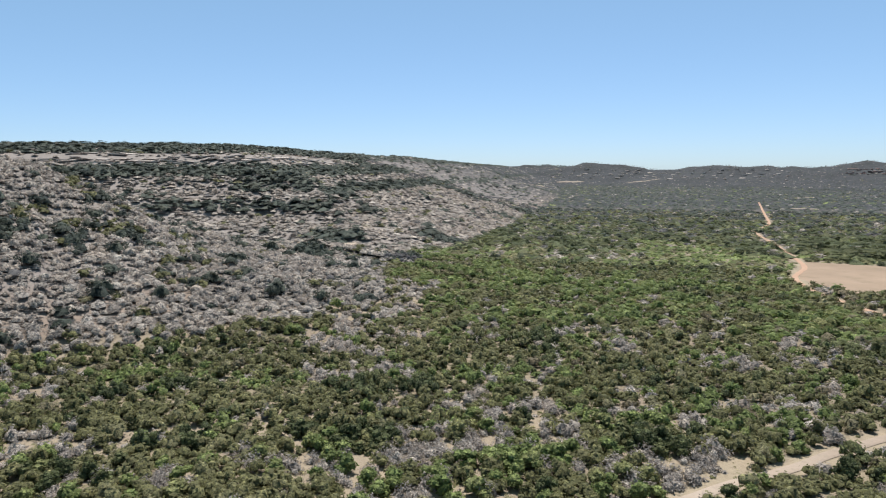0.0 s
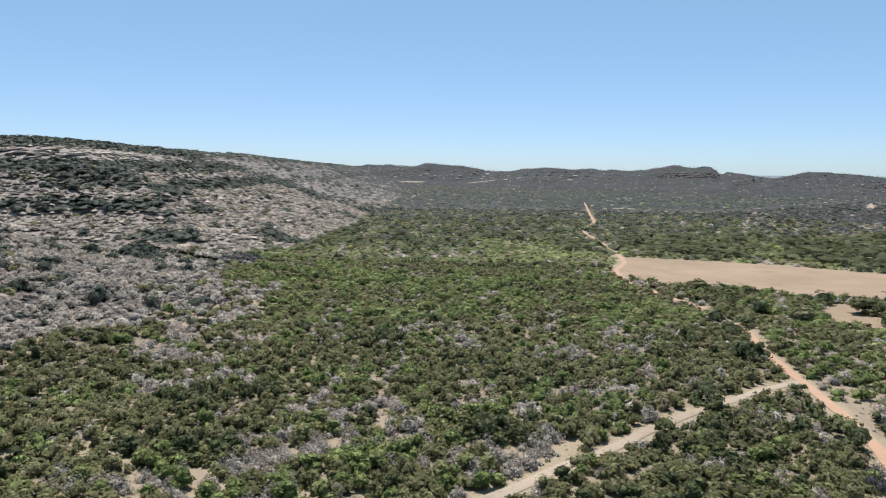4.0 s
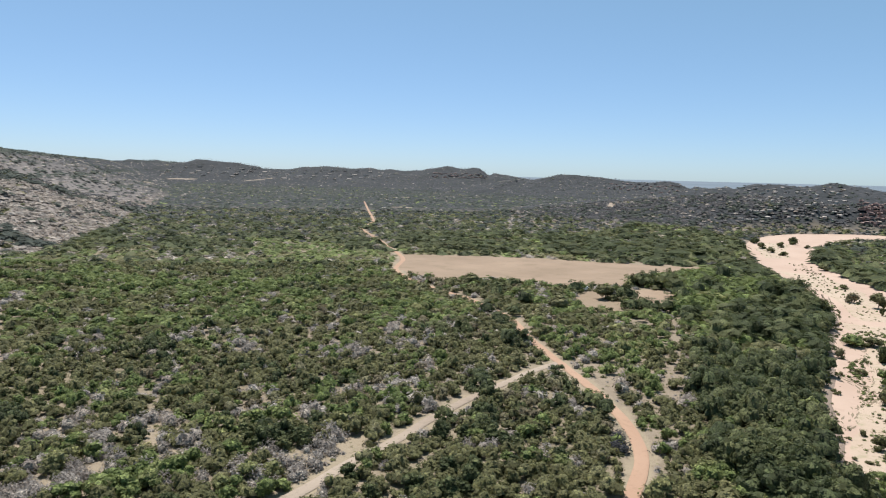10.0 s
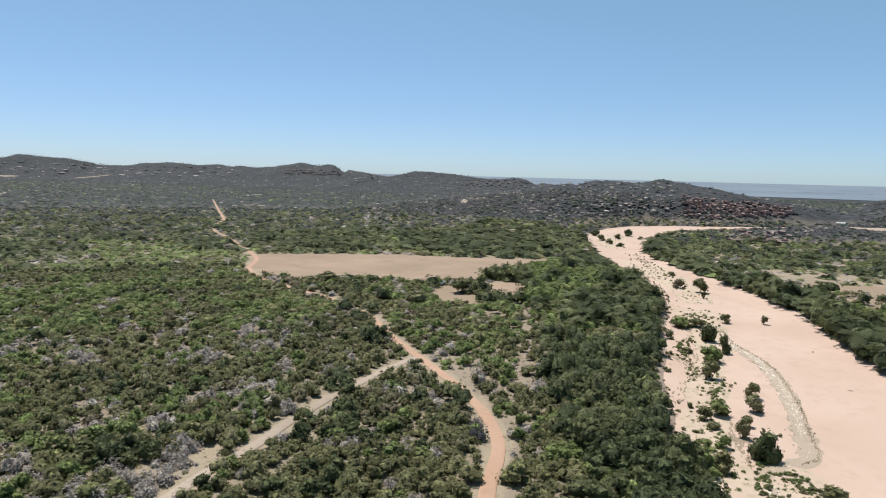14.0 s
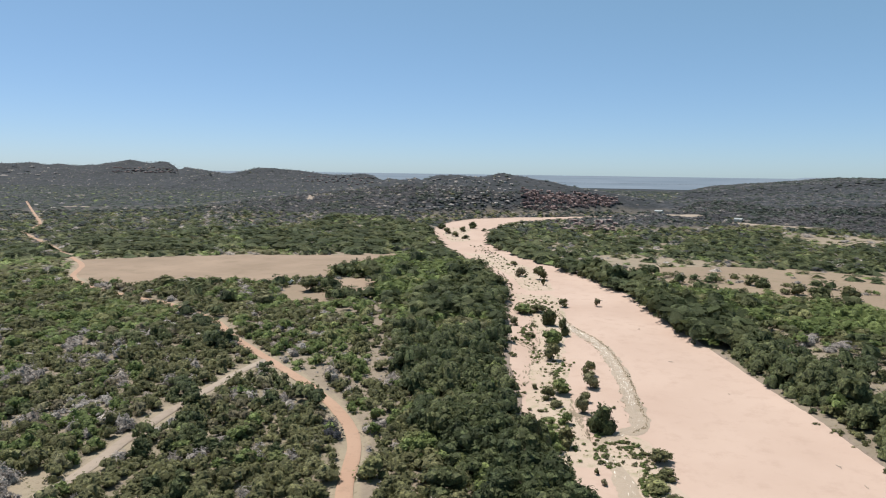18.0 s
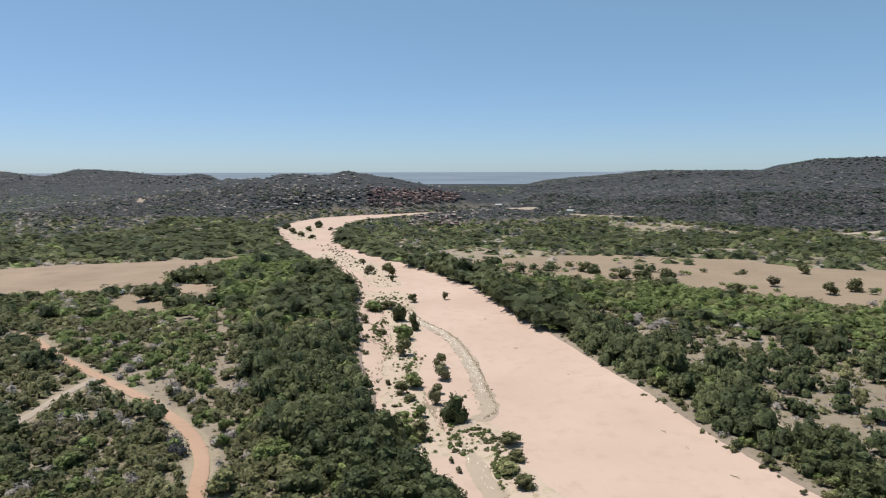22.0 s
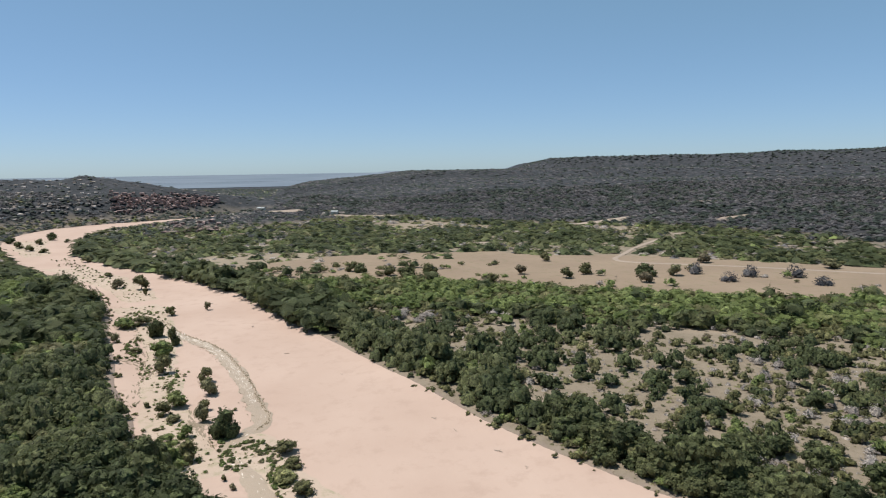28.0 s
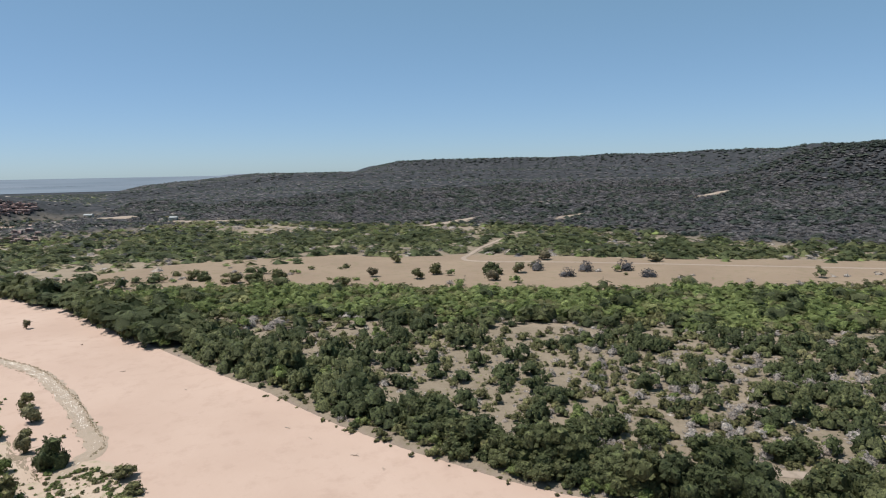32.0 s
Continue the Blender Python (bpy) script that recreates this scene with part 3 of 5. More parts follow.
def crown(lobes, leaves, leaf, ball, spread=0.34, low=0.16, flat=1.0):
    """A shrub's crown, one metre high and about one wide: lobes of dense leaf with loose sprays round them."""
    vs, fs, n0 = [], [], 0
    c = np.zeros((lobes, 3))
    ang = rng.uniform(0, 6.28) + np.arange(lobes) * 2.4
    rr = spread * np.sqrt((np.arange(lobes) + 0.2) / max(lobes, 1)) * rng.uniform(0.75, 1.2, lobes)
    if lobes == 1:
        rr[:] = 0
    c[:, 0], c[:, 1] = rr * np.cos(ang), rr * np.sin(ang)
    size = rng.uniform(0.75, 1.25, lobes) * (0.46 if lobes == 1 else 0.33 if lobes < 5 else 0.27)
    c[:, 2] = np.clip((0.98 - size - rr * rng.uniform(0.2, 1.6, lobes)) * np.where(np.arange(lobes) % 3 == 2, 0.5, 1.0), low, 0.9)
    for k in range(lobes):
        if ball:
            v, f = cube_ball(ball)
            key = np.round(v * 50).astype(np.int64)
            wob = 1 + 0.22 * (lattice(key[:, 0] * 7 + key[:, 2] * 3, key[:, 1] * 5 + key[:, 2], k + 11 * lobes)[:, None] - 0.5) * 2
            v = v * wob
        else:
            v, f, _ = dome(6, ((0.25, 0.5), (0.78, 0.36)))
            v = (v - np.array([0, 0, 0.5])) * 2
        v = v * size[k] * 0.80 * np.array([1, 1, flat]) + c[k]
        v[:, 2] = np.maximum(v[:, 2], 0.0)
        vs.append(v)
        fs.append(f + n0)
        n0 += len(v)
    solid_faces = sum(len(f) for f in fs)
    if leaves:
        k = rng.integers(0, lobes, leaves)
        d = rng.normal(size=(leaves, 3))
        d[:, 2] = d[:, 2] + 0.3
        d /= np.linalg.norm(d, axis=1)[:, None]
        at = c[k] + d * size[k, None] * rng.uniform(0.78, 1.18, (leaves, 1)) * np.array([1, 1, flat])
        at[:, 2] = np.maximum(at[:, 2], 0.03)
        vs.append(leaf_quads(at, d * 0.7 + rng.normal(0, 0.45, d.shape) + np.array([0, 0, 0.35]), leaf * rng.uniform(0.6, 1.4, leaves)))
        fs.append(np.arange(leaves * 4).reshape(-1, 4) + n0)
    f = np.vstack(fs)
    return np.vstack(vs), f, np.arange(len(f)) >= solid_faces


def twigs(count, width, cover):
    """A leafless shrub: thin twigs fanning up from the ground with sprays of fine twiglets."""
    d = rng.normal(size=(count, 3))
    d[:, 2] = np.abs(d[:, 2]) * 0.8 + 0.25
    d /= np.linalg.norm(d, axis=1)[:, None]
    tip = d * rng.uniform(0.45, 0.62, (count, 1)) * np.array([1.0, 1.0, 1.5])
    root = tip * rng.uniform(0.15, 0.5, (count, 1)) + rng.normal(0, 0.03, (count, 3))
    root[:, 2] = np.abs(root[:, 2])
    side = np.cross(d, rng.normal(size=d.shape))
    side /= np.linalg.norm(side, axis=1)[:, None]
    v = np.stack([root - side * width, root + side * width, tip + side * width * 0.5, tip - side * width * 0.5], 1).reshape(-1, 3)
    f = np.arange(count * 4).reshape(-1, 4)
    k = rng.integers(0, count, cover)
    at = root[k] + (tip[k] - root[k]) * rng.uniform(0.5, 1.05, (cover, 1)) + rng.normal(0, 0.04, (cover, 3))
    at[:, 2] = np.maximum(at[:, 2], 0.02)
    q = leaf_quads(at, d[k] + rng.normal(0, 0.7, (cover, 3)), np.full(cover, width * 5) * rng.uniform(0.6, 1.4, cover), 0.45)
    f = np.vstack([f, np.arange(cover * 4).reshape(-1, 4) + count * 4])
    return np.vstack([v, q]), f, np.ones(len(f), bool)


def fuzz(stems, sprays, size, thin, lumps):
    """A leafless shrub: puffs of fine twigs over a few stems, with a haze of sprays."""
    v, f, loose = twigs(max(stems, 1), 0.012, 1)
    vs, fs, ls = [v], [f], [loose]
    n0 = len(v)
    for k in range(lumps):
        v, f, loose = dome(6, ((0.2, 0.5), (0.7, 0.4)))
        a, r = k * 2.4 + rng.uniform(0, 1), 0.0 if lumps == 1 else 0.2
        v = v * np.array([1, 1, 1]) * (0.72 if lumps == 1 else rng.uniform(0.45, 0.62)) + np.array([r * math.cos(a), r * math.sin(a), 0])
        vs.append(v)
        fs.append(f + n0)
        ls.append(loose)
        n0 += len(v)
    d = rng.normal(size=(sprays, 3))
    d[:, 2] = np.abs(d[:, 2]) + 0.1
    d /= np.linalg.norm(d, axis=1)[:, None]
    at = d * rng.uniform(0.32, 0.52, (sprays, 1)) * np.array([1, 1, 1.75]) + rng.normal(0, 0.05, (sprays, 3))
    at[:, 2] = np.clip(at[:, 2], 0.04, 1)
    vs.append(leaf_quads(at, rng.normal(size=d.shape) + d * 0.6 + np.array([0, 0, 0.3]), size * rng.uniform(0.6, 1.4, sprays), thin))
    fs.append(np.arange(sprays * 4).reshape(-1, 4) + n0)
    ls.append(np.ones(sprays, bool))
    return np.vstack(vs), np.vstack(fs), np.concatenate(ls)


def tuft(count, width):
    """A low tussock of dry grass."""
    return twigs(count, width, max(2, count // 3))


# shapes by kind and by how near they stand: 0 close, 1 and 2 middle, 3 far, 4 on the hills
def far_lump(count, sprays=4):
    """A small core with a few big sprays over it."""
    made = []
    for _ in range(count):
        v, f, loose = dome(6, ((0.12, 0.42),))
        d = rng.normal(size=(sprays, 3))
        d[:, 2] = np.abs(d[:, 2])
        d /= np.linalg.norm(d, axis=1)[:, None]
        q = leaf_quads(d * np.array([0.4, 0.4, 0.55]) + np.array([0, 0, 0.38]), d + np.array([0, 0, 0.5]), rng.uniform(0.3, 0.55, sprays))
        made.append((np.vstack([v * np.array([1.15, 1.15, 0.7]), q]), np.vstack([f, np.arange(sprays * 4).reshape(-1, 4) + len(v)]), np.concatenate([loose, np.ones(sprays, bool)])))
    return made


def hill_lump(count):
    return far_lump(count, 2)


def leafy(lobes, leaves, spread=0.34, mid=(3, 46, 0.16)):
    return [[crown(lobes, leaves, 0.105, 2, spread) for _ in range(8)], [crown(*mid, 0, spread) for _ in range(8)], [crown(1, 16, 0.26, 0, spread) for _ in range(8)],
            far_lump(8), hill_lump(8)]


def leafless():
    return [[fuzz(12, 170, 0.12, 0.5, 2) for _ in range(7)], [fuzz(4, 50, 0.17, 0.5, 1) for _ in range(8)], [fuzz(1, 17, 0.26, 0.6, 1) for _ in range(8)], far_lump(8), hill_lump(8)]


SHAPES = {"olive": leafy(5, 210), "green": leafy(6, 220), "dark": leafy(9, 330, 0.39, (6, 84, 0.11)), "hill": leafy(6, 150), "grey": leafless(), "dusk": leafless(),
          "pale": [[tuft(a, b) for _ in range(4)] for a, b in ((36, 0.03), (16, 0.045), (10, 0.06), (4, 0.1), (2, 0.2))]}
KINDS = ["olive", "green", "grey", "dark", "pale", "dusk", "hill"]
LEAF = {"olive": M_OLIVE, "green": M_GREEN, "grey": M_GREY, "dark": M_DARK, "pale": M_PALE, "dusk": M_DUSK, "hill": M_HILL}
FORK_TRIANGLE = [(106, 120), (83, 110), (63, 102), (38, 89), (20, 70), (40, 36), (62, 57), (78, 71), (86, 82), (100, 106)]
RIVER_WOOD = [(430, 300), (325, 229), (284, 219), (238, 196), (208, 171), (179, 142), (141, 114), (119, 92), (99, 82), (82, 68), (71, 57), (50, 20), (52, -12), (70, 14), (90, 36), (100, 46),
              (107, 53), (122, 61), (141, 74), (161, 84), (186, 99), (222, 116), (244, 130), (281, 165), (334, 217), (421, 290)]
BRIGHT_WOOD = [(290, 216), (267, 190), (238, 158), (205, 148), (188, 150), (208, 172), (238, 197)]
EAST_BELT = [(282, 92), (266, 11), (258, -19), (242, -56), (230, -93), (218, -148), (166, -222), (150, -140), (172, -95), (190, -60), (204, -15), (225, 40), (262, 80)]
EAST_OPEN = [(196, 22), (190, -50), (172, -95), (150, -150), (60, -160), (84, -52), (104, -34), (126, -16), (152, -6), (167, 8)]
SPARSE_EAST = [(300, 118), (372, 66), (430, 60), (470, -40), (480, -165), (380, -190), (300, -250), (270, -230), (320, -135), (350, -60), (374, -18), (371, 16), (350, 76)]
NORTH_WOOD = [(150, 345), (184, 338), (248, 303), (277, 264), (295, 232), (364, 250), (474, 332), (462, 420), (317, 400), (242, 420), (180, 400)]
DRY_PATCH = [(60, 150), (89, 174), (98, 156), (78, 143)]
GREY_PATCH = [(-50, 270), (-5, 250), (6, 212), (-22, 190), (-55, 200)]
BRIGHT_BELT = [(-64, 322), (4, 328), (49, 275), (96, 248), (135, 210), (121, 172), (81, 200), (21, 220), (-43, 270)]
BRIGHT_MEADOW = [(122, 440), (160, 395), (166, 320), (138, 262), (118, 300), (104, 370)]


# single clumps of one growth: bearing, distance, half width, half depth
DARK_CLUMPS = [(-21, 183, 18, 13), (-31, 195, 10, 9), (-25.4, 146, 21, 11), (-14.6, 130, 13, 11), (-21.4, 115, 11, 7), (-4.1, 135, 17, 9), (-8.1, 115, 9, 8), (-28.8, 110, 11, 7), (10.5, 95, 5, 4),
               (18.8, 114, 8, 6), (21.2, 147, 13, 9), (2.2, 159, 16, 9), (16.5, 316, 65, 14), (23.6, 255, 27, 9), (-25, 262, 16, 34), (-30, 275, 10, 25), (-17, 330, 20, 12)]
GREY_CLUMPS = [(-32, 129, 6, 8), (-24.4, 111, 7, 10), (-15.3, 107, 8, 11), (-1.3, 107, 10, 10), (-4.2, 94, 6, 5), (4.2, 128, 10, 8), (-6.5, 189, 19, 14), (-31.7, 163, 11, 12), (9.5, 115, 6, 7),
               (24.9, 176, 15, 10), (-10.8, 144, 8, 6), (25.9, 185, 20, 9), (16, 170, 6, 10), (10.8, 311, 31, 9), (28.2, 140, 7, 7), (-9, 172, 14, 9), (14, 135, 8, 6)]
BRIGHT_CLUMPS = [(8, 213, 44, 18), (21.4, 239, 30, 17), (25.6, 214, 23, 14), (5.7, 98, 7, 7), (15.2, 117, 8, 8), (17.7, 267, 60, 12), (22.8, 375, 34, 40), (44.4, 200, 18, 26), (41, 229, 11, 14), (12.5, 218, 25, 12)]


def clumps(spots, x, y):
    """How far a place lies within the nearest clump: positive inside."""
    best = np.full(x.shape, -9.0)
    for a, r, wide, deep in spots:
        ca, sa = math.cos(radians(a)), math.sin(radians(a))
        u, v = (x * sa + y * ca - r) / deep, (x * ca - y * sa) / wide
        best = np.maximum(best, 1 - np.hypot(u, v))
    return best


def zones(x, y):
    """For each place: chance of a plant, shares of the kinds, and the plant's size."""
    n = len(x)
    r, az = np.hypot(x, y), np.degrees(np.arctan2(x, y))
    n1, n2, n3 = fbm(x, y, 60, 101), fbm(x, y, 22, 103), fbm(x, y, 160, 107)
    z = relief(x, y)
    p = np.full(n, 0.62)
    w = np.tile(np.array([0.12, 0.05, 0.04, 0.39, 0.0, 0.40, 0.0]), (n, 1))
    size = np.full(n, 1.0)

    def put(m, chance=None, share=None, scale=None):
        if chance is not None:
            p[m] = chance[m] if np.ndim(chance) else chance
        if share is not None:
            w[m] = (*share, 0.0)
        if scale is not None:
            size[m] = scale

    put((r < 800) & (az < 45), 0.95, (0.56, 0.18, 0.19, 0.05, 0.02, 0.0))
    put((r < 700) & (az < 45) & (n1 > 0.60), None, (0.44, 0.14, 0.22, 0.18, 0.02, 0.0))
    put((r > 110) & (r < 400) & (az < 34) & (nearest(ROAD_MAIN, x, y)[0] > 14) & (n3 + 0.5 * (n2 - 0.5) < 0.43), 0.98, (0.44, 0.08, 0.06, 0.42, 0.0, 0.0), 1.05)
    put((r > 110) & (r < 400) & (az < 45) & (n3 + 0.5 * (n2 - 0.5) > 0.60), 0.96, (0.44, 0.36, 0.10, 0.10, 0.0, 0.0))
    put((r > 400) & (r < 800) & (az < 45), 0.95, (0.36, 0.12, 0.06, 0.40, 0.0, 0.06))
    put((r > 420) & (n3 > 0.55), 0.92, (0.26, 0.04, 0.10, 0.36, 0.0, 0.24))
    put((r > 420) & (n3 < 0.42) & (z < 8), 0.95, (0.22, 0.12, 0.0, 0.62, 0.0, 0.04))
    put((r > 400) & (z < 8) & (n3 + 0.5 * (n2 - 0.5) < 0.54), 0.97, (0.20, 0.08, 0.03, 0.60, 0.0, 0.09))
    put((r > 470) & (z < 8) & (az > 37) & (az < 54) & (n1 + 0.4 * (n2 - 0.5) > 0.40), 0.9, (0.10, 0.02, 0.26, 0.32, 0.0, 0.30))
    put((r > 800) & (z < 8), 0.97, (0.06, 0.03, 0.02, 0.66, 0.0, 0.23))
    put((r < 114) & (az < 30), 0.76, (0.14, 0.08, 0.64, 0.0, 0.14, 0.0))
    put((r < 118) & (az < 30) & (n2 > 0.57), 0.95, (0.62, 0.24, 0.12, 0.0, 0.02, 0.0))
    put((r < 135) & (az < -9), 0.95, (0.62, 0.12, 0.22, 0.02, 0.02, 0.0))
    put(inside(BRIGHT_BELT, x, y) + (n2 - 0.5) * 40 > 0, 0.97, (0.34, 0.58, 0.08, 0.0, 0.0, 0.0))
    put(inside(BRIGHT_MEADOW, x, y) > 0, 0.95, (0.15, 0.80, 0.05, 0.0, 0.0, 0.0), 0.95)
    put(inside(DRY_PATCH, x, y) + (n2 - 0.5) * 15 > 0, 0.85, (0.15, 0.15, 0.6, 0.0, 0.10, 0.0))
    put(inside(GREY_PATCH, x, y) + (n2 - 0.5) * 30 > 0, 0.9, (0.15, 0.05, 0.78, 0.0, 0.02, 0.0))
    put(inside(FORK_TRIANGLE, x, y) > 0, 0.97, (0.70, 0.04, 0.10, 0.16, 0.0, 0.0), 0.98)
    open_bush = (az > 38) & (az < 75) & (r < 235) & (r > 60) & (inside(FORK_TRIANGLE, x, y) < 0) & (nearest(ROAD_MAIN, x, y)[2] < 0)
    put(open_bush, 0.54, (0.40, 0.40, 0.10, 0.0, 0.10, 0.0))
    near = n2 - 0.5 + (fbm(x, y, 9, 109) - 0.5) * 0.8
    for spots, chance, share in ((BRIGHT_CLUMPS, 0.97, (0.32, 0.60, 0.06, 0.0, 0.02, 0.0)), (GREY_CLUMPS, 0.9, (0.40, 0.10, 0.44, 0.0, 0.06, 0.0)), (DARK_CLUMPS, 0.97, (0.60, 0.04, 0.06, 0.30, 0.0, 0.0))):
        put((clumps(spots, x, y) + near * 0.9 > 0.06) & (nearest(RIVER_RIGHT, x, y)[2] < 0), chance, share)
    # over the river
    past = (nearest(RIVER_RIGHT, x, y)[2] > 0) & (az > 60)
    put(past, 0.6, (0.55, 0.18, 0.2, 0.05, 0.02, 0.0))
    put(past & (r > 330) & (z < 4), 0.85, (0.24, 0.16, 0.04, 0.46, 0.02, 0.08))
    put(past & (n1 > 0.60) & (r > 300) & (z < 4), 0.35, (0.40, 0.10, 0.30, 0.10, 0.10, 0.0))
    put(inside(SPARSE_EAST, x, y) > 0, 0.62 + 0.33 * (n2 > 0.5), (0.14, 0.04, 0.08, 0.66, 0.02, 0.06))
    put(inside(EAST_OPEN, x, y) > -4, 0.25 + 0.28 * (n2 > 0.5), (0.36, 0.04, 0.05, 0.52, 0.03, 0.0), 0.8)
    put((inside(EAST_OPEN, x, y) > -4) & (az > 112), 0.62, (0.40, 0.03, 0.22, 0.33, 0.02, 0.0), 0.8)
    put(inside(EAST_BELT, x, y) + (n2 - 0.5) * 12 > 0, 0.98, (0.22, 0.74, 0.0, 0.04, 0.0, 0.0), 1.2)
    mid_belt = (inside(EAST_BELT, x, y) > 0) & (nearest([(209, 45), (198, -14), (182, -59), (163, -103)], x, y)[0] < 12)
    put(mid_belt, 0.95, (0.30, 0.06, 0.24, 0.36, 0.0, 0.04), 0.95)
    put(inside(NORTH_WOOD, x, y) > 0, 0.95, (0.35, 0.15, 0.05, 0.45, 0.0, 0.0), 1.2)
    put(inside(RIVER_WOOD, x, y) > 0, 0.78, (0.54, 0.26, 0.14, 0.02, 0.04, 0.0), 1.0)
    put((inside(RIVER_WOOD, x, y) > 0) & (inside(RIVER, x, y) > -14 - np.clip((r - 90) * 0.2, 0, 30) + 10 * (n2 - 0.5)), 0.98, (0.30, 0.20, 0.03, 0.47, 0.0, 0.0), 1.15)
    put(inside(BRIGHT_WOOD, x, y) + (n2 - 0.5) * 10 > -8, 0.99, (0.1, 0.85, 0.0, 0.05, 0.0, 0.0), 1.4)
    # hills
    west = (inside(HILL_WEST, x, y) > 0) | ((z > 2.5) & (az < -5) & (r < 900))
    put(west, 0.98, (0.04, 0.0, 0.88, 0.06, 0.0, 0.02), 1.15)
    put(west & (r > 700), 0.95, (0.03, 0.0, 0.25, 0.14, 0.0, 0.58), 1.0)
    low_band = np.where(az < -9, 20.0, 30.0)
    bands = west & (((z > low_band) & (z < low_band + 6)) | ((z > 42) & (z < 50) & (az < -3))) & (n1 + 0.3 * (n2 - 0.5) > 0.24) & (r > 350)
    spur_wood = west & (az < -14) & (r < 340) & (n1 + 0.6 * (n2 - 0.5) > 0.55)
    put(spur_wood, 0.97, (0.16, 0.0, 0.26, 0.58, 0.0, 0.0), 1.05)
    put(bands | (west & (n1 > 0.70)), 0.99, (0.02, 0.0, 0.04, 0.94, 0.0, 0.0), 1.35)
    put(west & (z > 51) & (z < 60) & (az < -9) & (r < 700), 0.25, (0.2, 0.0, 0.8, 0.0, 0.0, 0.0), 0.8)
    put(west & (z > np.where(az < -9, 60.5, 57.5)), 0.99, (0.02, 0.0, 0.03, 0.95, 0.0, 0.0), 1.3)
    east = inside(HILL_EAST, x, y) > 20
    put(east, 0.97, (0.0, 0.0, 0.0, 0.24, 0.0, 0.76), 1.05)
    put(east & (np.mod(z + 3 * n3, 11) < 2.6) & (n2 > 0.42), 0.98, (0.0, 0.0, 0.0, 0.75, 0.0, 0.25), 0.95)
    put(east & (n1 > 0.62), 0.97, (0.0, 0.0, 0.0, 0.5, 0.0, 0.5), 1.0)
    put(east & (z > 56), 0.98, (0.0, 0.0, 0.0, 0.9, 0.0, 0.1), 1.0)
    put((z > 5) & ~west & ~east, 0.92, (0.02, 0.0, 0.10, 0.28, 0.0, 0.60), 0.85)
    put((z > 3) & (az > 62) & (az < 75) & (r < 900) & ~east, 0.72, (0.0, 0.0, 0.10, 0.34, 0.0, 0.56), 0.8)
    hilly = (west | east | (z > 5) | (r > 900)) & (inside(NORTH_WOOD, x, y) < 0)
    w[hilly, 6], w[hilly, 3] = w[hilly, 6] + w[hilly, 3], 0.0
    # dark trees give way to the bluish hill kind with distance, imitating haze
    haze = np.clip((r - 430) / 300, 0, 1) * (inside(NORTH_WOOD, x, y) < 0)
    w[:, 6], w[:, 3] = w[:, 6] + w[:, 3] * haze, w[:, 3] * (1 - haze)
    # banks
    bed = inside(RIVER, x, y)
    put((bed < 0) & (bed > -13) & past & (r < 480) & (r > 130), 0.98, (0.1, 0.05, 0.05, 0.8, 0.0, 0.0), 1.35)
    put((bed < 0) & (bed > -9) & past & (r <= 150), 0.85, (0.2, 0.15, 0.0, 0.65, 0.0, 0.0), 1.2)
    put((bed < 0) & (bed > -4.5) & past & (r < 190), 0.85, (0.3, 0.25, 0.1, 0.25, 0.1, 0.0), 0.6)
    # kept clear
    clear = bed > np.where(past, -0.8, -3.0)
    for poly, gap in ((ROAD_MAIN, 2.3), (TRACK, 2.4), (ROAD_EAST, 4.2), (PATH_EAST, 1.6)):
        clear |= nearest(poly, x, y)[0] < gap
    far_road = (r > 290) & (y > 250) & (nearest(ROAD_MAIN, x, y)[0] < 3.2)
    clear |= far_road & (r < 820)
    for poly in (FIELD, FIELD_SMALL, FIELD_PATCH, MEADOW, *CLEARINGS):
        clear |= inside(poly, x, y) > -1.0
    p[clear] = 0.0
    p[(inside(MEADOW, x, y) > 4) & (nearest(ROAD_EAST, x, y)[0] > 6)] = 0.012 + 0.02 * (n1[(inside(MEADOW, x, y) > 4) & (nearest(ROAD_EAST, x, y)[0] > 6)] > 0.52)
    p[(inside(MEADOW, x, y) > 0) & (y > 24) & (n2 > 0.5)] = 0.16
    return p, w, size, z


def scatter(r0, r1, a0, a1, spacing):
    """Places on a jittered grid within a ring."""
    g = np.arange(-r1, r1, spacing)
    x, y = [q.ravel() + rng.uniform(-0.45, 0.45, q.size) * spacing for q in np.meshgrid(g, g)]
    r, a = np.hypot(x, y), np.degrees(np.arctan2(x, y))
    m = (r > r0) & (r <= r1) & (a > a0) & (a < a1)
    return x[m], y[m]


def plants(r0, r1, a0, a1, spacing):
    x, y = scatter(r0, r1, a0, a1, spacing)
    p, w, size, z = zones(x, y)
    w = w / w.sum(1)[:, None]
    drift = fbm(x, y, 13, 131, 3)
    pick = np.empty(len(x))
    pick[np.argsort(drift)] = (np.arange(len(x)) + 0.5) / max(len(x), 1)
    pick = np.mod(pick + rng.normal(0, 0.13, len(x)), 1.0)
    kind = (pick[:, None] > np.cumsum(w, 1)).sum(1).clip(0, 6)
    size = np.where((kind == 3) & ((inside(FORK_TRIANGLE, x, y) > 0) | ((r1 < 400) & (np.arctan2(x, y) < 0.6))), size * 0.62, size)
    m = rng.uniform(size=len(x)) < p
    return x[m], y[m], z[m], kind[m], size[m]


BASE = {"olive": (3.1, 2.3), "green": (3.3, 2.6), "grey": (3.1, 2.2), "dark": (4.7, 4.4), "pale": (1.6, 0.8), "dusk": (3.0, 2.3), "hill": (3.6, 3.0)}  # width and height of each kind
STUFF = {k: [] for k in KINDS}


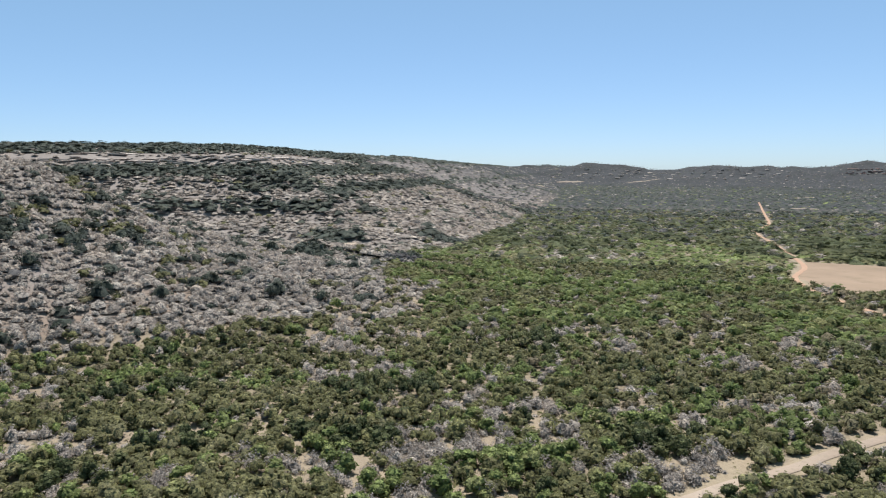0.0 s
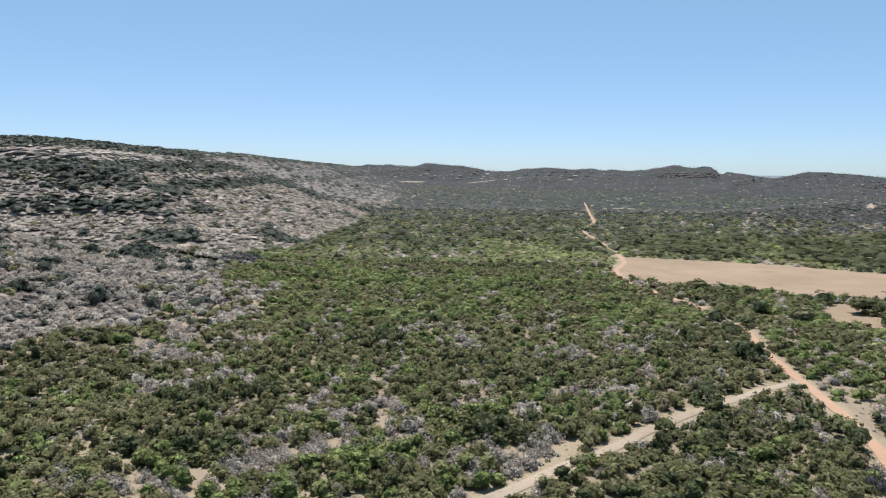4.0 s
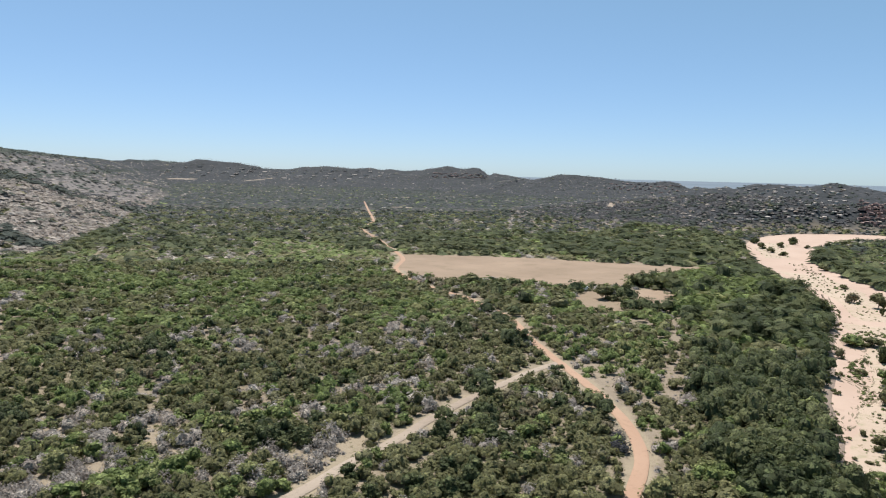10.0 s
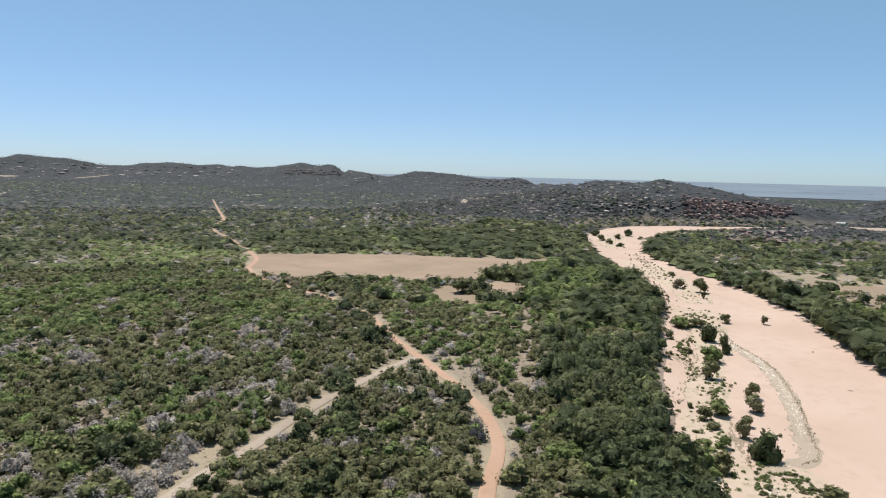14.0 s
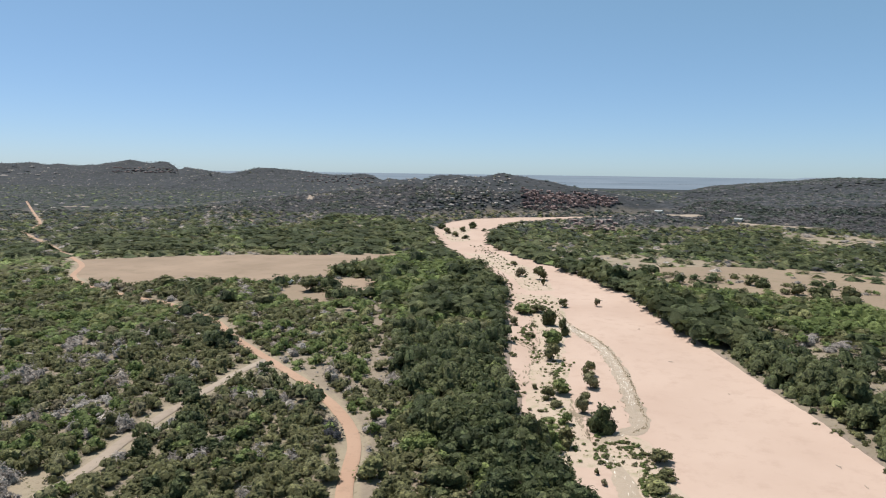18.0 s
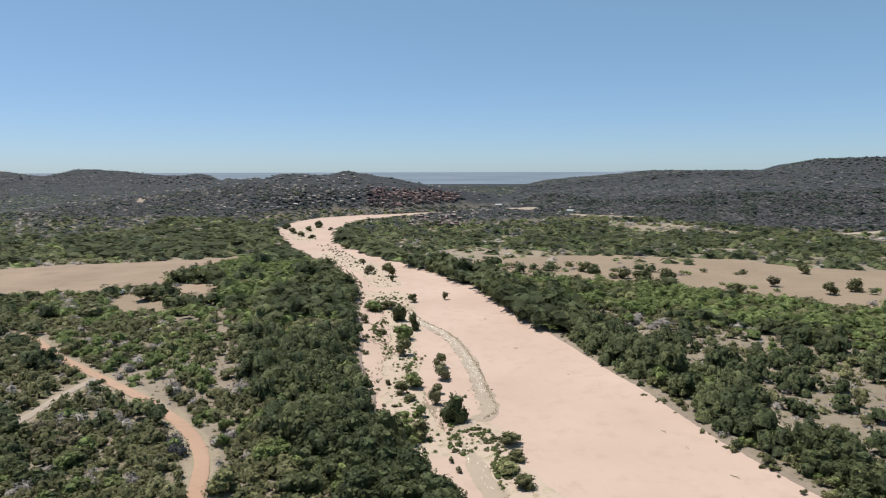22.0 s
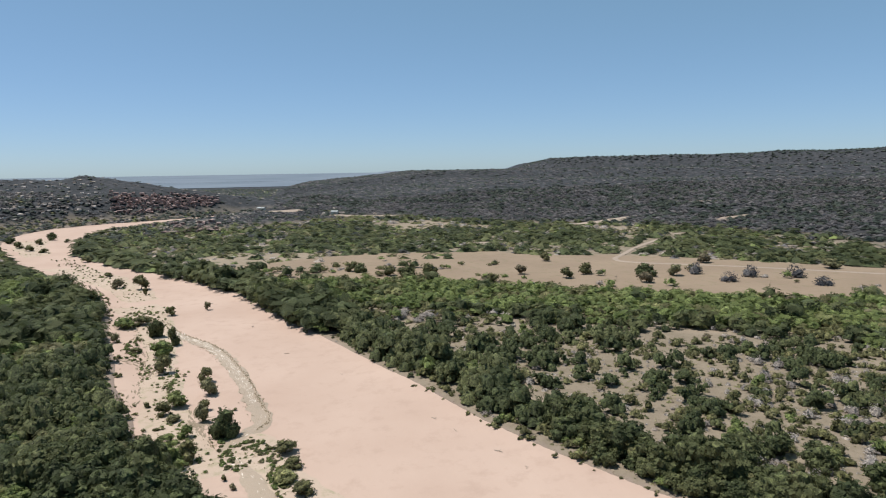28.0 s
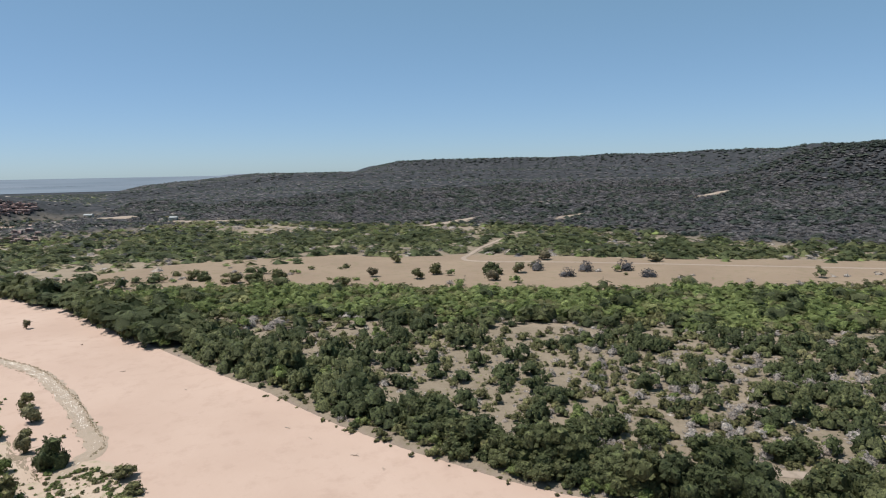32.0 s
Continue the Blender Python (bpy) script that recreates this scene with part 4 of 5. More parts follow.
def bulk(kind, level, x, y, z, size, wide=1.0):
    """Adds many plants of a kind, joined, to that kind's stuff."""
    pick = rng.integers(0, len(SHAPES[kind][level]), len(x))
    for k, (v, f, loose) in enumerate(SHAPES[kind][level]):
        m = pick == k
        n = int(m.sum())
        if not n:
            continue
        s = size[m] * rng.uniform(0.6, 1.35, n)
        wd, ht = BASE[kind][0] * s * wide, BASE[kind][1] * s * rng.uniform(0.7, 1.2, n) * (1.0, 1.0, 0.95, 0.8, 0.62)[level]
        a = rng.uniform(0, 6.283, n)
        ca, sa = np.cos(a)[:, None], np.sin(a)[:, None]
        px = (v[None, :, 0] * ca - v[None, :, 1] * sa) * wd[:, None] + x[m][:, None]
        py = (v[None, :, 0] * sa + v[None, :, 1] * ca) * wd[:, None] + y[m][:, None]
        pz = v[None, :, 2] * ht[:, None] + z[m][:, None] - 0.08
        vv = np.stack([px, py, pz], -1).reshape(-1, 3)
        ff = (f[None] + (np.arange(n) * len(v))[:, None, None]).reshape(-1, 4)
        STUFF[kind].append((vv, ff, np.repeat(np.mod(fbm(x[m], y[m], 25, 141) * 1.2 + rng.normal(0, 0.14, n), 1.0), len(v)).astype(np.float32), np.tile(loose, n)))


NEAR = plants(62, 122, -40, 140, 2.25)
for level, r0, r1, a0, a1, gap, wide in ((1, 122, 190, -40, 140, 2.5, 1.0), (2, 190, 330, -40, 140, 2.8, 1.25), (3, 330, 800, -40, 140, 4.5, 1.65), (4, 800, 2000, -40, 140, 9.4, 1.95),
                                         (4, 2000, 2600, -5, 45, 10, 1.6), (1, 3, 62, -180, 180, 3.1, 1.0), (3, 62, 260, 140, 180, 5.5, 1.4), (3, 62, 260, -180, -40, 5.5, 1.4)):
    x, y, z, kind, size = plants(r0, r1, a0, a1, gap)
    for i, k in enumerate(KINDS):
        m = kind == i
        bulk(k, level, x[m], y[m], z[m], size[m], wide)

# low undergrowth on the open ground
x, y = scatter(62, 185, -40, 140, 1.7)
p, w, size, z = zones(x, y)
bare = (w[:, 2] + w[:, 4] + w[:, 5] > 0.3) | (p < 0.85)
m = (p > 0) & (rng.uniform(size=len(x)) < np.where(bare, 0.55, 0.32))
x, y, z = x[m], y[m], z[m]
kind = rng.choice(4, len(x), p=(0.3, 0.2, 0.3, 0.2))
for i, (k, s) in enumerate((("grey", 0.36), ("olive", 0.30), ("pale", 0.6), ("olive", 0.36))):
    m = kind == i
    bulk(k, 3, x[m], y[m], z[m], np.full(int(m.sum()), s))

# what the soil is: red hill soil, green litter, blue dry grass, alpha low haze-tinted scrub on far slopes
zp, zw, _, zz = zones(gx, gy)
gd = np.hypot(gx, gy)
wood = np.clip(zp * (zw[:, 0] + zw[:, 1] + zw[:, 3]) / zw.sum(1), 0, 1)
wood = np.maximum(wood, 0.75 * ((inside(SPARSE_EAST, gx, gy) > 0) & (inside(MEADOW, gx, gy) < -2)))
wood = np.maximum(wood, 0.72 * (inside(EAST_OPEN, gx, gy) > 0))
dry = (gd < 130) & (np.degrees(np.arctan2(gx, gy)) < 26) & (inside(HILL_WEST, gx, gy) < 0)
wood = np.where(dry, wood * 0.35, wood)
tone = np.stack([ease(inside(HILL_WEST, gx, gy) / 30), 0.85 * wood * (gd < 900), np.clip(0.5 - wood, 0, 0.5) * (inside(HILL_WEST, gx, gy) < 0) * (inside(RIVER, gx, gy) < -12),
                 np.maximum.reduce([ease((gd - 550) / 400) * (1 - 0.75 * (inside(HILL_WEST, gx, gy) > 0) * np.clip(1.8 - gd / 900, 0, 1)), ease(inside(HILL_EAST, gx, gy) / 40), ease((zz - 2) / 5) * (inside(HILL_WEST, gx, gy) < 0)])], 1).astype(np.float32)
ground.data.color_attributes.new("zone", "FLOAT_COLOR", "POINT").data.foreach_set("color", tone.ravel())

# the nearest plants are things of their own, with trunks
NAMES = {"olive": ("thicket_shrub", "olive-green thicket shrub on stony ground", "shrub"), "green": ("acacia_shrub", "bright green leafy acacia shrub in dense thicket", "shrub"),
         "grey": ("bare_shrub", "leafless grey twiggy shrub on dry soil", "shrub"), "dark": ("riverine_tree", "dark green leafy tree of the riverside wood", "tree"),
         "pale": ("grass_tussock", "dry yellow grass tussock on bare soil", "grass"), "dusk": ("thorn_shrub", "dusky brown leafless thorn shrub on dry soil", "shrub"),
         "hill": ("evergreen_tree", "low dark evergreen tree on dry stony soil", "tree")}
GROUPS = {"olive": "thicket shrubs", "green": "acacia shrubs", "grey": "bare shrubs", "dark": "riverside trees", "pale": "grass tussocks", "dusk": "thorn shrubs", "hill": "evergreen trees"}


def trunk_mesh(kind):
    """A tapered trunk that splits into leaning limbs, for a crown one metre high."""
    bm = bmesh.new()
    tall = 0.42 if kind == "dark" else 0.3
    runs = [((0, 0, -0.05), (rng.normal(0, 0.03), rng.normal(0, 0.03), tall), 0.028, 0.02)]
    for k in range(3):
        a = k * 2.1 + rng.uniform(0, 1)
        runs.append((runs[0][1], (0.26 * math.cos(a), 0.26 * math.sin(a), rng.uniform(0.55, 0.72)), 0.016, 0.007))
    for p, q, r0, r1 in runs:
        p, q = Vector(p), Vector(q)
        m = Matrix.Translation((p + q) / 2) @ (q - p).to_track_quat("Z", "Y").to_matrix().to_4x4()
        bmesh.ops.create_cone(bm, cap_ends=True, segments=5, radius1=r0, radius2=r1, depth=(q - p).length, matrix=m)
    me = bpy.data.meshes.new("trunk")
    bm.to_mesh(me)
    bm.free()
    me.materials.append(M_BARK)
    return me


CROWNS = {k: [raw_mesh("crown", v, f, LEAF[k], loose=loose) for v, f, loose in SHAPES[k][0]] for k in KINDS}
TRUNKS = {k: [trunk_mesh(k) for _ in range(2)] for k in KINDS}


def plant(kind, x, y, z, wide, tall, label="", name="", group=""):
    """One shrub or tree as a thing: an empty at its base, trunk and crown."""
    nm, lb, cat = NAMES[kind]
    ob = new(name or nm)
    ob.empty_display_size = 0.3
    ob.matrix_world = pose(x, y, z - 0.05, 0, 0, rng.uniform(0, 360)) @ Matrix.Diagonal((wide, wide, tall, 1))
    tagged(ob, label or lb, cat, group or GROUPS[kind])
    part("crown", CROWNS[kind][rng.integers(len(CROWNS[kind]))], ob)
    if kind != "pale":
        part("trunk", TRUNKS[kind][rng.integers(2)], ob)
    return ob


x, y, z, kind, size = NEAR
for i, k in enumerate(KINDS):
    m = np.flatnonzero(kind == i)
    m = m[np.argsort(np.hypot(x[m], y[m]))]
    for j in m[:290]:
        s = size[j] * rng.uniform(0.7, 1.3)
        plant(k, x[j], y[j], z[j], BASE[k][0] * s, BASE[k][1] * s * rng.uniform(0.85, 1.2))
    rest = m[290:]
    bulk(k, 1, x[rest], y[rest], z[rest], size[rest])

STUFF_TAGS = {"olive": ("thicket", "dense olive-green thicket spreading over plain and hills"), "green": ("acacia_thicket", "bright green acacia thicket on the valley floor"),
              "grey": ("bare_bush", "leafless grey bush covering stony slopes"), "dark": ("riverside_wood", "dark green woodland along the dry river"),
              "pale": ("dry_grass", "tussocks of dry yellow grass between shrubs"), "dusk": ("thorn_scrub", "dusky leafless thorn scrub covering far hills"), "hill": ("evergreen_wood", "dark evergreen trees on dry slopes and hillsides")}
def pour():
    """Joins each kind's many plants into its one mesh."""
    for k in KINDS:
        if not STUFF[k]:
            continue
        vv, ff, aa, ll = zip(*STUFF[k])
        base = np.cumsum([0] + [len(v) for v in vv])
        me = raw_mesh(STUFF_TAGS[k][0], np.vstack(vv), np.vstack([f + b for f, b in zip(ff, base)]), LEAF[k], loose=np.concatenate(ll))
        me.attributes.new("plant", "FLOAT", "POINT").data.foreach_set("value", np.concatenate(aa))
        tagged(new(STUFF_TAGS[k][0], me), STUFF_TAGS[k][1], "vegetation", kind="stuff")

# trees standing free in the meadow and on the river bars
for tx, ty, tk, tw, th in ((303, 49, "olive", 5, 4.5), (290, 30, "olive", 6, 5), (289, 13, "olive", 7, 6), (286, 22, "dark", 7, 5), (289, -26, "olive", 5.5, 4.6), (278, -44, "olive", 6, 5),
                           (288, -54, "olive", 6, 5.5), (265, -73, "olive", 6, 5), (281, -89, "olive", 6, 5.5), (265, -105, "dusk", 7, 5), (276, -118, "dusk", 7, 6), (281, -77, "dark", 8, 6),
                           (285, -99, "dusk", 6, 6.5), (274, -135, "dusk", 8, 6), (296, -161, "olive", 8, 5), (254, -136, "dusk", 7, 4.5), (276, 73, "olive", 5, 4), (269, -13, "olive", 6, 4),
                           (318, -114, "olive", 7, 5), (331, -42, "olive", 5, 5), (301, 44, "dark", 6, 5)):
    plant(tk, tx, ty, float(relief(np.array([tx]), np.array([ty]))[0]), tw, th, "lone rounded tree in the dry meadow" if tk != "dusk" else "lone leafless tree in the dry meadow", "meadow_tree", "meadow trees")
BAR_BUSHES = ((136.8, 52.4, "dark", 3.8, 4.1), (145.2, 56.2, "dark", 3.5, 3.8), (113.7, 41.3, "dark", 4.3, 6), (120.8, 47.9, "olive", 2.5, 4), (103.1, 43.6, "dark", 3.6, 4.2),
              (99.8, 45.4, "green", 5.3, 4.7), (124, 56.5, "dark", 3.1, 3.1), (128.9, 56, "green", 4.7, 3.7), (151.8, 68.8, "dark", 4.3, 4.9), (186.3, 85.4, "dark", 4.2, 5.9),
              (177.1, 76.8, "dark", 3, 5.6), (166.3, 75.1, "green", 5.6, 4.7), (198.2, 100.3, "green", 6.8, 3.8), (202.5, 97.1, "olive", 6.5, 3), (180, 93.8, "olive", 2.8, 3.1),
              (170.2, 83.8, "olive", 3.6, 1.6), (224.8, 85.2, "olive", 2.6, 3.2), (216.7, 94, "dark", 4, 3.2), (267.2, 127.7, "olive", 7, 6.5), (269.9, 138.4, "olive", 5.1, 4.6),
              (253.9, 119.4, "olive", 2.1, 3.3), (128.4, 61.6, "olive", 1.5, 1.5), (120.9, 53.5, "olive", 3, 1.6), (127.2, 50, "olive", 2.4, 2.4), (110.5, 50.2, "green", 3.7, 1.9),
              (113.1, 47.9, "green", 2.8, 2.8), (106.7, 29, "olive", 4, 2.6), (101.1, 26.1, "olive", 3.2, 1.9), (96.2, 26.2, "green", 4.2, 2), (92.6, 22.6, "olive", 3.5, 2.1),
              (93.9, 33.3, "olive", 1.1, 1.1), (96.7, 35.6, "dark", 0.9, 1.1), (126.9, 43.8, "olive", 0.9, 0.7))
BEND_BUSHES = ((427.1, 280.9, "olive", 6.8, 5.1), (410, 263.2, "olive", 5.7, 4.1), (458.8, 307.4, "dark", 6.4, 5.5), (448.8, 280.8, "olive", 6.2, 4.4),
               (480.9, 291.6, "dark", 6.5, 6.5), (464.2, 271, "olive", 4.5, 2.7), (401.1, 249, "olive", 6.3, 3.1), (396.6, 277.1, "dark", 8.9, 8.9), (302.5, 158.8, "olive", 4, 2.3),
               (320.4, 153.7, "dark", 8.9, 3), (355.4, 197.1, "olive", 6.8, 3.4), (349.5, 183.2, "olive", 6.6, 2.6))
for tx, ty, tk, tw, th in BAR_BUSHES + BEND_BUSHES:
    plant("olive" if tk == "dark" and th < 5 else tk, tx, ty, -0.75, tw, th, "small leafy bush growing on the sandy river bar", "river_bush", "river bushes")

# three rounded bushes on the field's edge
for tx, ty, tw, th in ((155, 230, 9, 5), (183, 181, 10, 6), (153, 173, 9, 5.5)):
    plant("olive", tx, ty, 0.0, tw, th, "broad rounded tree on the edge of the ploughed field", "field_tree", "field trees")
# hedges of shrubs between the fields
for line, count, s in (([(213, 200), (225, 204), (236, 207), (255, 212), (284, 219)], 46, 0.95), ([(200, 190), (188, 176), (179, 164)], 22, 0.9), ([(165, 238), (178, 218), (186, 205)], 20, 0.9),
                       ([(178, 163), (190, 155), (205, 160)], 22, 1.1)):
    c = smoothed(line, 0.5)
    c = c[rng.integers(0, len(c), count)] + rng.normal(0, 1.1, (count, 2))
    kinds = rng.uniform(size=count)
    for k, lo, hi in (("olive", 0.0, 0.5), ("green", 0.5, 0.7), ("dark", 0.7, 0.85), ("grey", 0.85, 1.0)):
        m = (kinds >= lo) & (kinds < hi)
        bulk(k, 1, c[m, 0], c[m, 1], relief(c[m, 0], c[m, 1]), np.full(int(m.sum()), s * (0.6 if k == "dark" else 1.0)))
# low sedge and weeds on the bars
for poly in BARS:
    pp = np.array(poly)
    (x0, y0), (x1, y1) = pp.min(0), pp.max(0)
    n = int((x1 - x0) * (y1 - y0) / 1.1)
    bx, by = rng.uniform(x0, x1, n), rng.uniform(y0, y1, n)
    ok = (inside(poly, bx, by) + (fbm(bx, by, 9, 201) - 0.45) * 8 > 0) & (inside(RIVER, bx, by) > 1.5) & (rng.uniform(size=n) < np.clip(1.5 - np.hypot(bx, by) / 230, 0.15, 1))
    bx, by = bx[ok], by[ok]
    bz = in_bed(bx, by)
    for k, share, s in (("green", 0.13, 0.24), ("olive", 0.10, 0.26), ("pale", 0.5, 0.6)):
        m = rng.uniform(size=len(bx)) < share
        bulk(k, 2 if k != "pale" else 1, bx[m], by[m], bz[m], np.full(int(m.sum()), s))
# mats of low sedge beside the damp channels
for line, count, wide, s in (([(227, 108), (211, 103), (204, 97)], 150, 2.6, 0.32), ([(150, 66), (140, 62), (127, 56), (119, 51)], 170, 0.9, 0.26), ([(113, 42), (104, 37), (95, 33)], 130, 0.8, 0.24),
                             ([(111, 37), (109, 34.5), (106, 32), (100, 28), (94, 26)], 200, 1.0, 0.27), ([(165, 87), (162, 78), (146, 70)], 60, 0.8, 0.22), ([(119, 52), (112, 51), (106, 48), (100, 43)], 150, 1.5, 0.34),
                             ([(184, 90), (175, 88), (166, 82)], 80, 1.2, 0.3), ([(366, 217), (320, 178), (283, 147), (243, 122)], 110, 3.2, 0.34)):
    c = smoothed(line, 0.5)
    c = c[rng.integers(0, len(c), count)] + rng.normal(0, wide, (count, 2))
    c = c[(fbm(c[:, 0], c[:, 1], 7, 241) > 0.4) & (inside(RIVER, c[:, 0], c[:, 1]) > 0)]
    pick = rng.uniform(size=len(c))
    for k, lo, hi in (("green", 0.0, 0.4), ("olive", 0.4, 0.8), ("pale", 0.8, 1.0)):
        m = (pick >= lo) & (pick < hi)
        bulk(k, 1, c[m, 0], c[m, 1], in_bed(c[m, 0], c[m, 1]), np.full(int(m.sum()), s))
# sedge along the stream's undercut edge
c = smoothed(edge, 0.8)
c = c + rng.normal(0, 0.35, c.shape)
c = c[fbm(c[:, 0], c[:, 1], 6, 231) > 0.5]
bulk("olive", 2, c[:, 0], c[:, 1], in_bed(c[:, 0], c[:, 1]), np.full(len(c), 0.13))
# weeds along the foot of the banks
for line, count in ((RIVER_LEFT[6:18], 260), (RIVER_RIGHT[13:18], 60)):
    c = smoothed(line, 1.0)
    c = c[rng.integers(0, len(c), count)] + rng.normal(0, 1.2, (count, 2))
    c = c[inside(RIVER, c[:, 0], c[:, 1]) < 1.0]
    bulk("olive", 1, c[:, 0], c[:, 1], np.full(len(c), -0.35), rng.uniform(0.15, 0.4, len(c)))
pour()


# ---- rocks ----
def rock_mesh(material, flat):
    """A split sandstone block with broken edges."""
    bm = bmesh.new()
    bmesh.ops.create_cube(bm, size=1)
    bmesh.ops.subdivide_edges(bm, edges=bm.edges[:], cuts=1, use_grid_fill=True)
    for v in bm.verts:
        v.co += Vector(rng.normal(0, 0.09, 3))
        v.co.z *= flat
    me = bpy.data.meshes.new("block")
    bm.to_mesh(me)
    bm.free()
    me.materials.append(material)
    return me


PALE_BLOCKS = [rock_mesh(M_ROCK, 0.9) for _ in range(4)]
RED_BLOCKS = [rock_mesh(M_REDROCK, 0.9) for _ in range(4)]


def cliff(name, label, blocks, az0, az1, levels, count, length, tall, deep, r0, dip=0.0):
    """A broken rock band along the contour at the given heights."""
    top = new(name)
    tagged(top, label, "cliff")
    rr = np.arange(r0, 2600, 3.0)
    first = True
    for k in range(count):
        a = radians(az0 + (az1 - az0) * (k + rng.uniform(0.1, 0.9)) / count)
        lv = levels[k % len(levels)] + rng.normal(0, 1.6) - dip * k / count
        zz = relief(rr * math.sin(a), rr * math.cos(a))
        hit = np.flatnonzero(zz > lv)
        if not len(hit):
            continue
        r = rr[hit[0]]
        x, y, z = r * math.sin(a), r * math.cos(a), zz[hit[0]]
        if first:
            top.location = (x, y, z)
            first = False
        ob = part("block", blocks[int(rng.integers(len(blocks)))], top)
        ll = length * rng.uniform(0.5, 1.4)
        ob.matrix_world = pose(x, y, z + tall * 0.42, rng.normal(0, 3), rng.normal(0, 3), -math.degrees(a) + rng.normal(0, 12)) @ Matrix.Diagonal((ll, deep, tall * rng.uniform(0.6, 1.3), 1))
        ob.matrix_parent_inverse = Matrix.Identity(4)
        ob.matrix_basis = Matrix.Translation(-top.location) @ ob.matrix_basis
    return top


cliff("cliff", "pale layered sandstone ledges near the hill crest", PALE_BLOCKS, -31, -9, (51.5, 53.5, 55.5), 80, 11, 1.0, 4, 300)
cliff("cliff", "broken red sandstone cliff on the rocky kopje", RED_BLOCKS, 62.8, 70.5, (22, 19, 24, 15, 10, 20, 17, 12, 7), 230, 4.2, 2.4, 4, 520, 7.0)
cliff("cliff", "rocky blocks at the end of the distant ridge", RED_BLOCKS, 30.5, 35.0, (38, 43, 34), 40, 8, 2.2, 7, 1500)
cliff("cliff", "weathered boulders on the round far hill", RED_BLOCKS, 45, 50.5, (22, 27, 18, 30), 36, 6, 2.4, 5, 1300)
cliff("cliff", "grey boulders on the kopje slope", PALE_BLOCKS, 55, 62, (10, 16, 24, 34), 60, 3.5, 1.8, 3, 520)
cliff("cliff", "pale rock benches across the distant ridge", PALE_BLOCKS, 9, 27, (22, 28, 34, 44), 70, 10, 2.2, 7, 1700)


# ---- built things ----
def tube(bm, p, q, r0, r1, seg=6):
    p, q = Vector(p), Vector(q)
    m = Matrix.Translation((p + q) / 2) @ (q - p).to_track_quat("Z", "Y").to_matrix().to_4x4()
    bmesh.ops.create_cone(bm, cap_ends=True, segments=seg, radius1=r0, radius2=r1, depth=(q - p).length, matrix=m)


def box(bm, size, at, bevel=0.0):
    made = bmesh.ops.create_cube(bm, size=1, matrix=Matrix.Translation(at) @ Matrix.Diagonal((*size, 1)))
    if bevel:
        bmesh.ops.bevel(bm, geom=list({e for v in made["verts"] for e in v.link_edges}), offset=bevel, segments=2, affect="EDGES")


def solid(name, material, parent, label="", *makers):
    """One mesh part from a few maker calls."""
    bm = bmesh.new()
    for make, args in makers:
        make(bm, *args)
    me = bpy.data.meshes.new(name)
    bm.to_mesh(me)
    bm.free()
    me.materials.append(material)
    return part(name, me, parent, label)


M_WHITE = plain("white_paint", (0.70, 0.70, 0.68), (0.80, 0.80, 0.78), 0.4, 2.0)
M_GLASS = plain("dark_glass", (0.02, 0.025, 0.03), (0.03, 0.035, 0.04), 0.1, 2.0)
M_TYRE = plain("rubber", (0.02, 0.02, 0.02), (0.035, 0.035, 0.035), 0.8, 4.0)
M_STEEL = plain("zinc_sheet", (0.24, 0.25, 0.25), (0.34, 0.35, 0.35), 0.6, 0.6)
M_WALL = plain("limewash", (0.42, 0.39, 0.34), (0.55, 0.52, 0.46), 0.9, 0.8)
M_WOOD = plain("weathered_wood", (0.22, 0.18, 0.14), (0.36, 0.31, 0.26), 0.9, 8.0)


def pickup(x, y, turn):
    """A small white pickup."""
    top = new("pickup_truck")
    top.matrix_world = pose(x, y, float(relief(np.array([x]), np.array([y]))[0]) + 0.1, 0, 0, turn)
    tagged(top, "small white pickup truck parked at the field's edge", "vehicle")
    solid("body", M_WHITE, top, "", (box, ((4.6, 1.7, 0.5), (0, 0, 0.75), 0.08)), (box, ((1.3, 1.6, 0.25), (1.6, 0, 1.05), 0.08)))
    solid("cab", M_WHITE, top, "", (box, ((1.6, 1.55, 0.65), (0.2, 0, 1.3), 0.12)))
    solid("load_bed", M_WHITE, top, "", (box, ((1.8, 0.06, 0.45), (-1.4, 0.8, 1.15))), (box, ((1.8, 0.06, 0.45), (-1.4, -0.8, 1.15))), (box, ((0.06, 1.6, 0.45), (-2.27, 0, 1.15))))
    solid("windscreen", M_GLASS, top, "dark windscreen", (box, ((0.03, 1.3, 0.4), (1.02, 0, 1.38))))
    for s in (-1, 1):
        solid("side_window", M_GLASS, top, "dark side window", (box, ((1.1, 0.03, 0.36), (0.2, s * 0.785, 1.4))))
        for wx in (-1.45, 1.5):
            wheel = solid("wheel", M_TYRE, top, "black rubber wheel", (tube, ((wx, s * 0.62, 0.36), (wx, s * 0.86, 0.36), 0.36, 0.36, 14)))
            solid("rim", M_STEEL, wheel, "steel rim", (tube, ((wx, s * 0.84, 0.36), (wx, s * 0.88, 0.36), 0.2, 0.2, 10)))
    return top


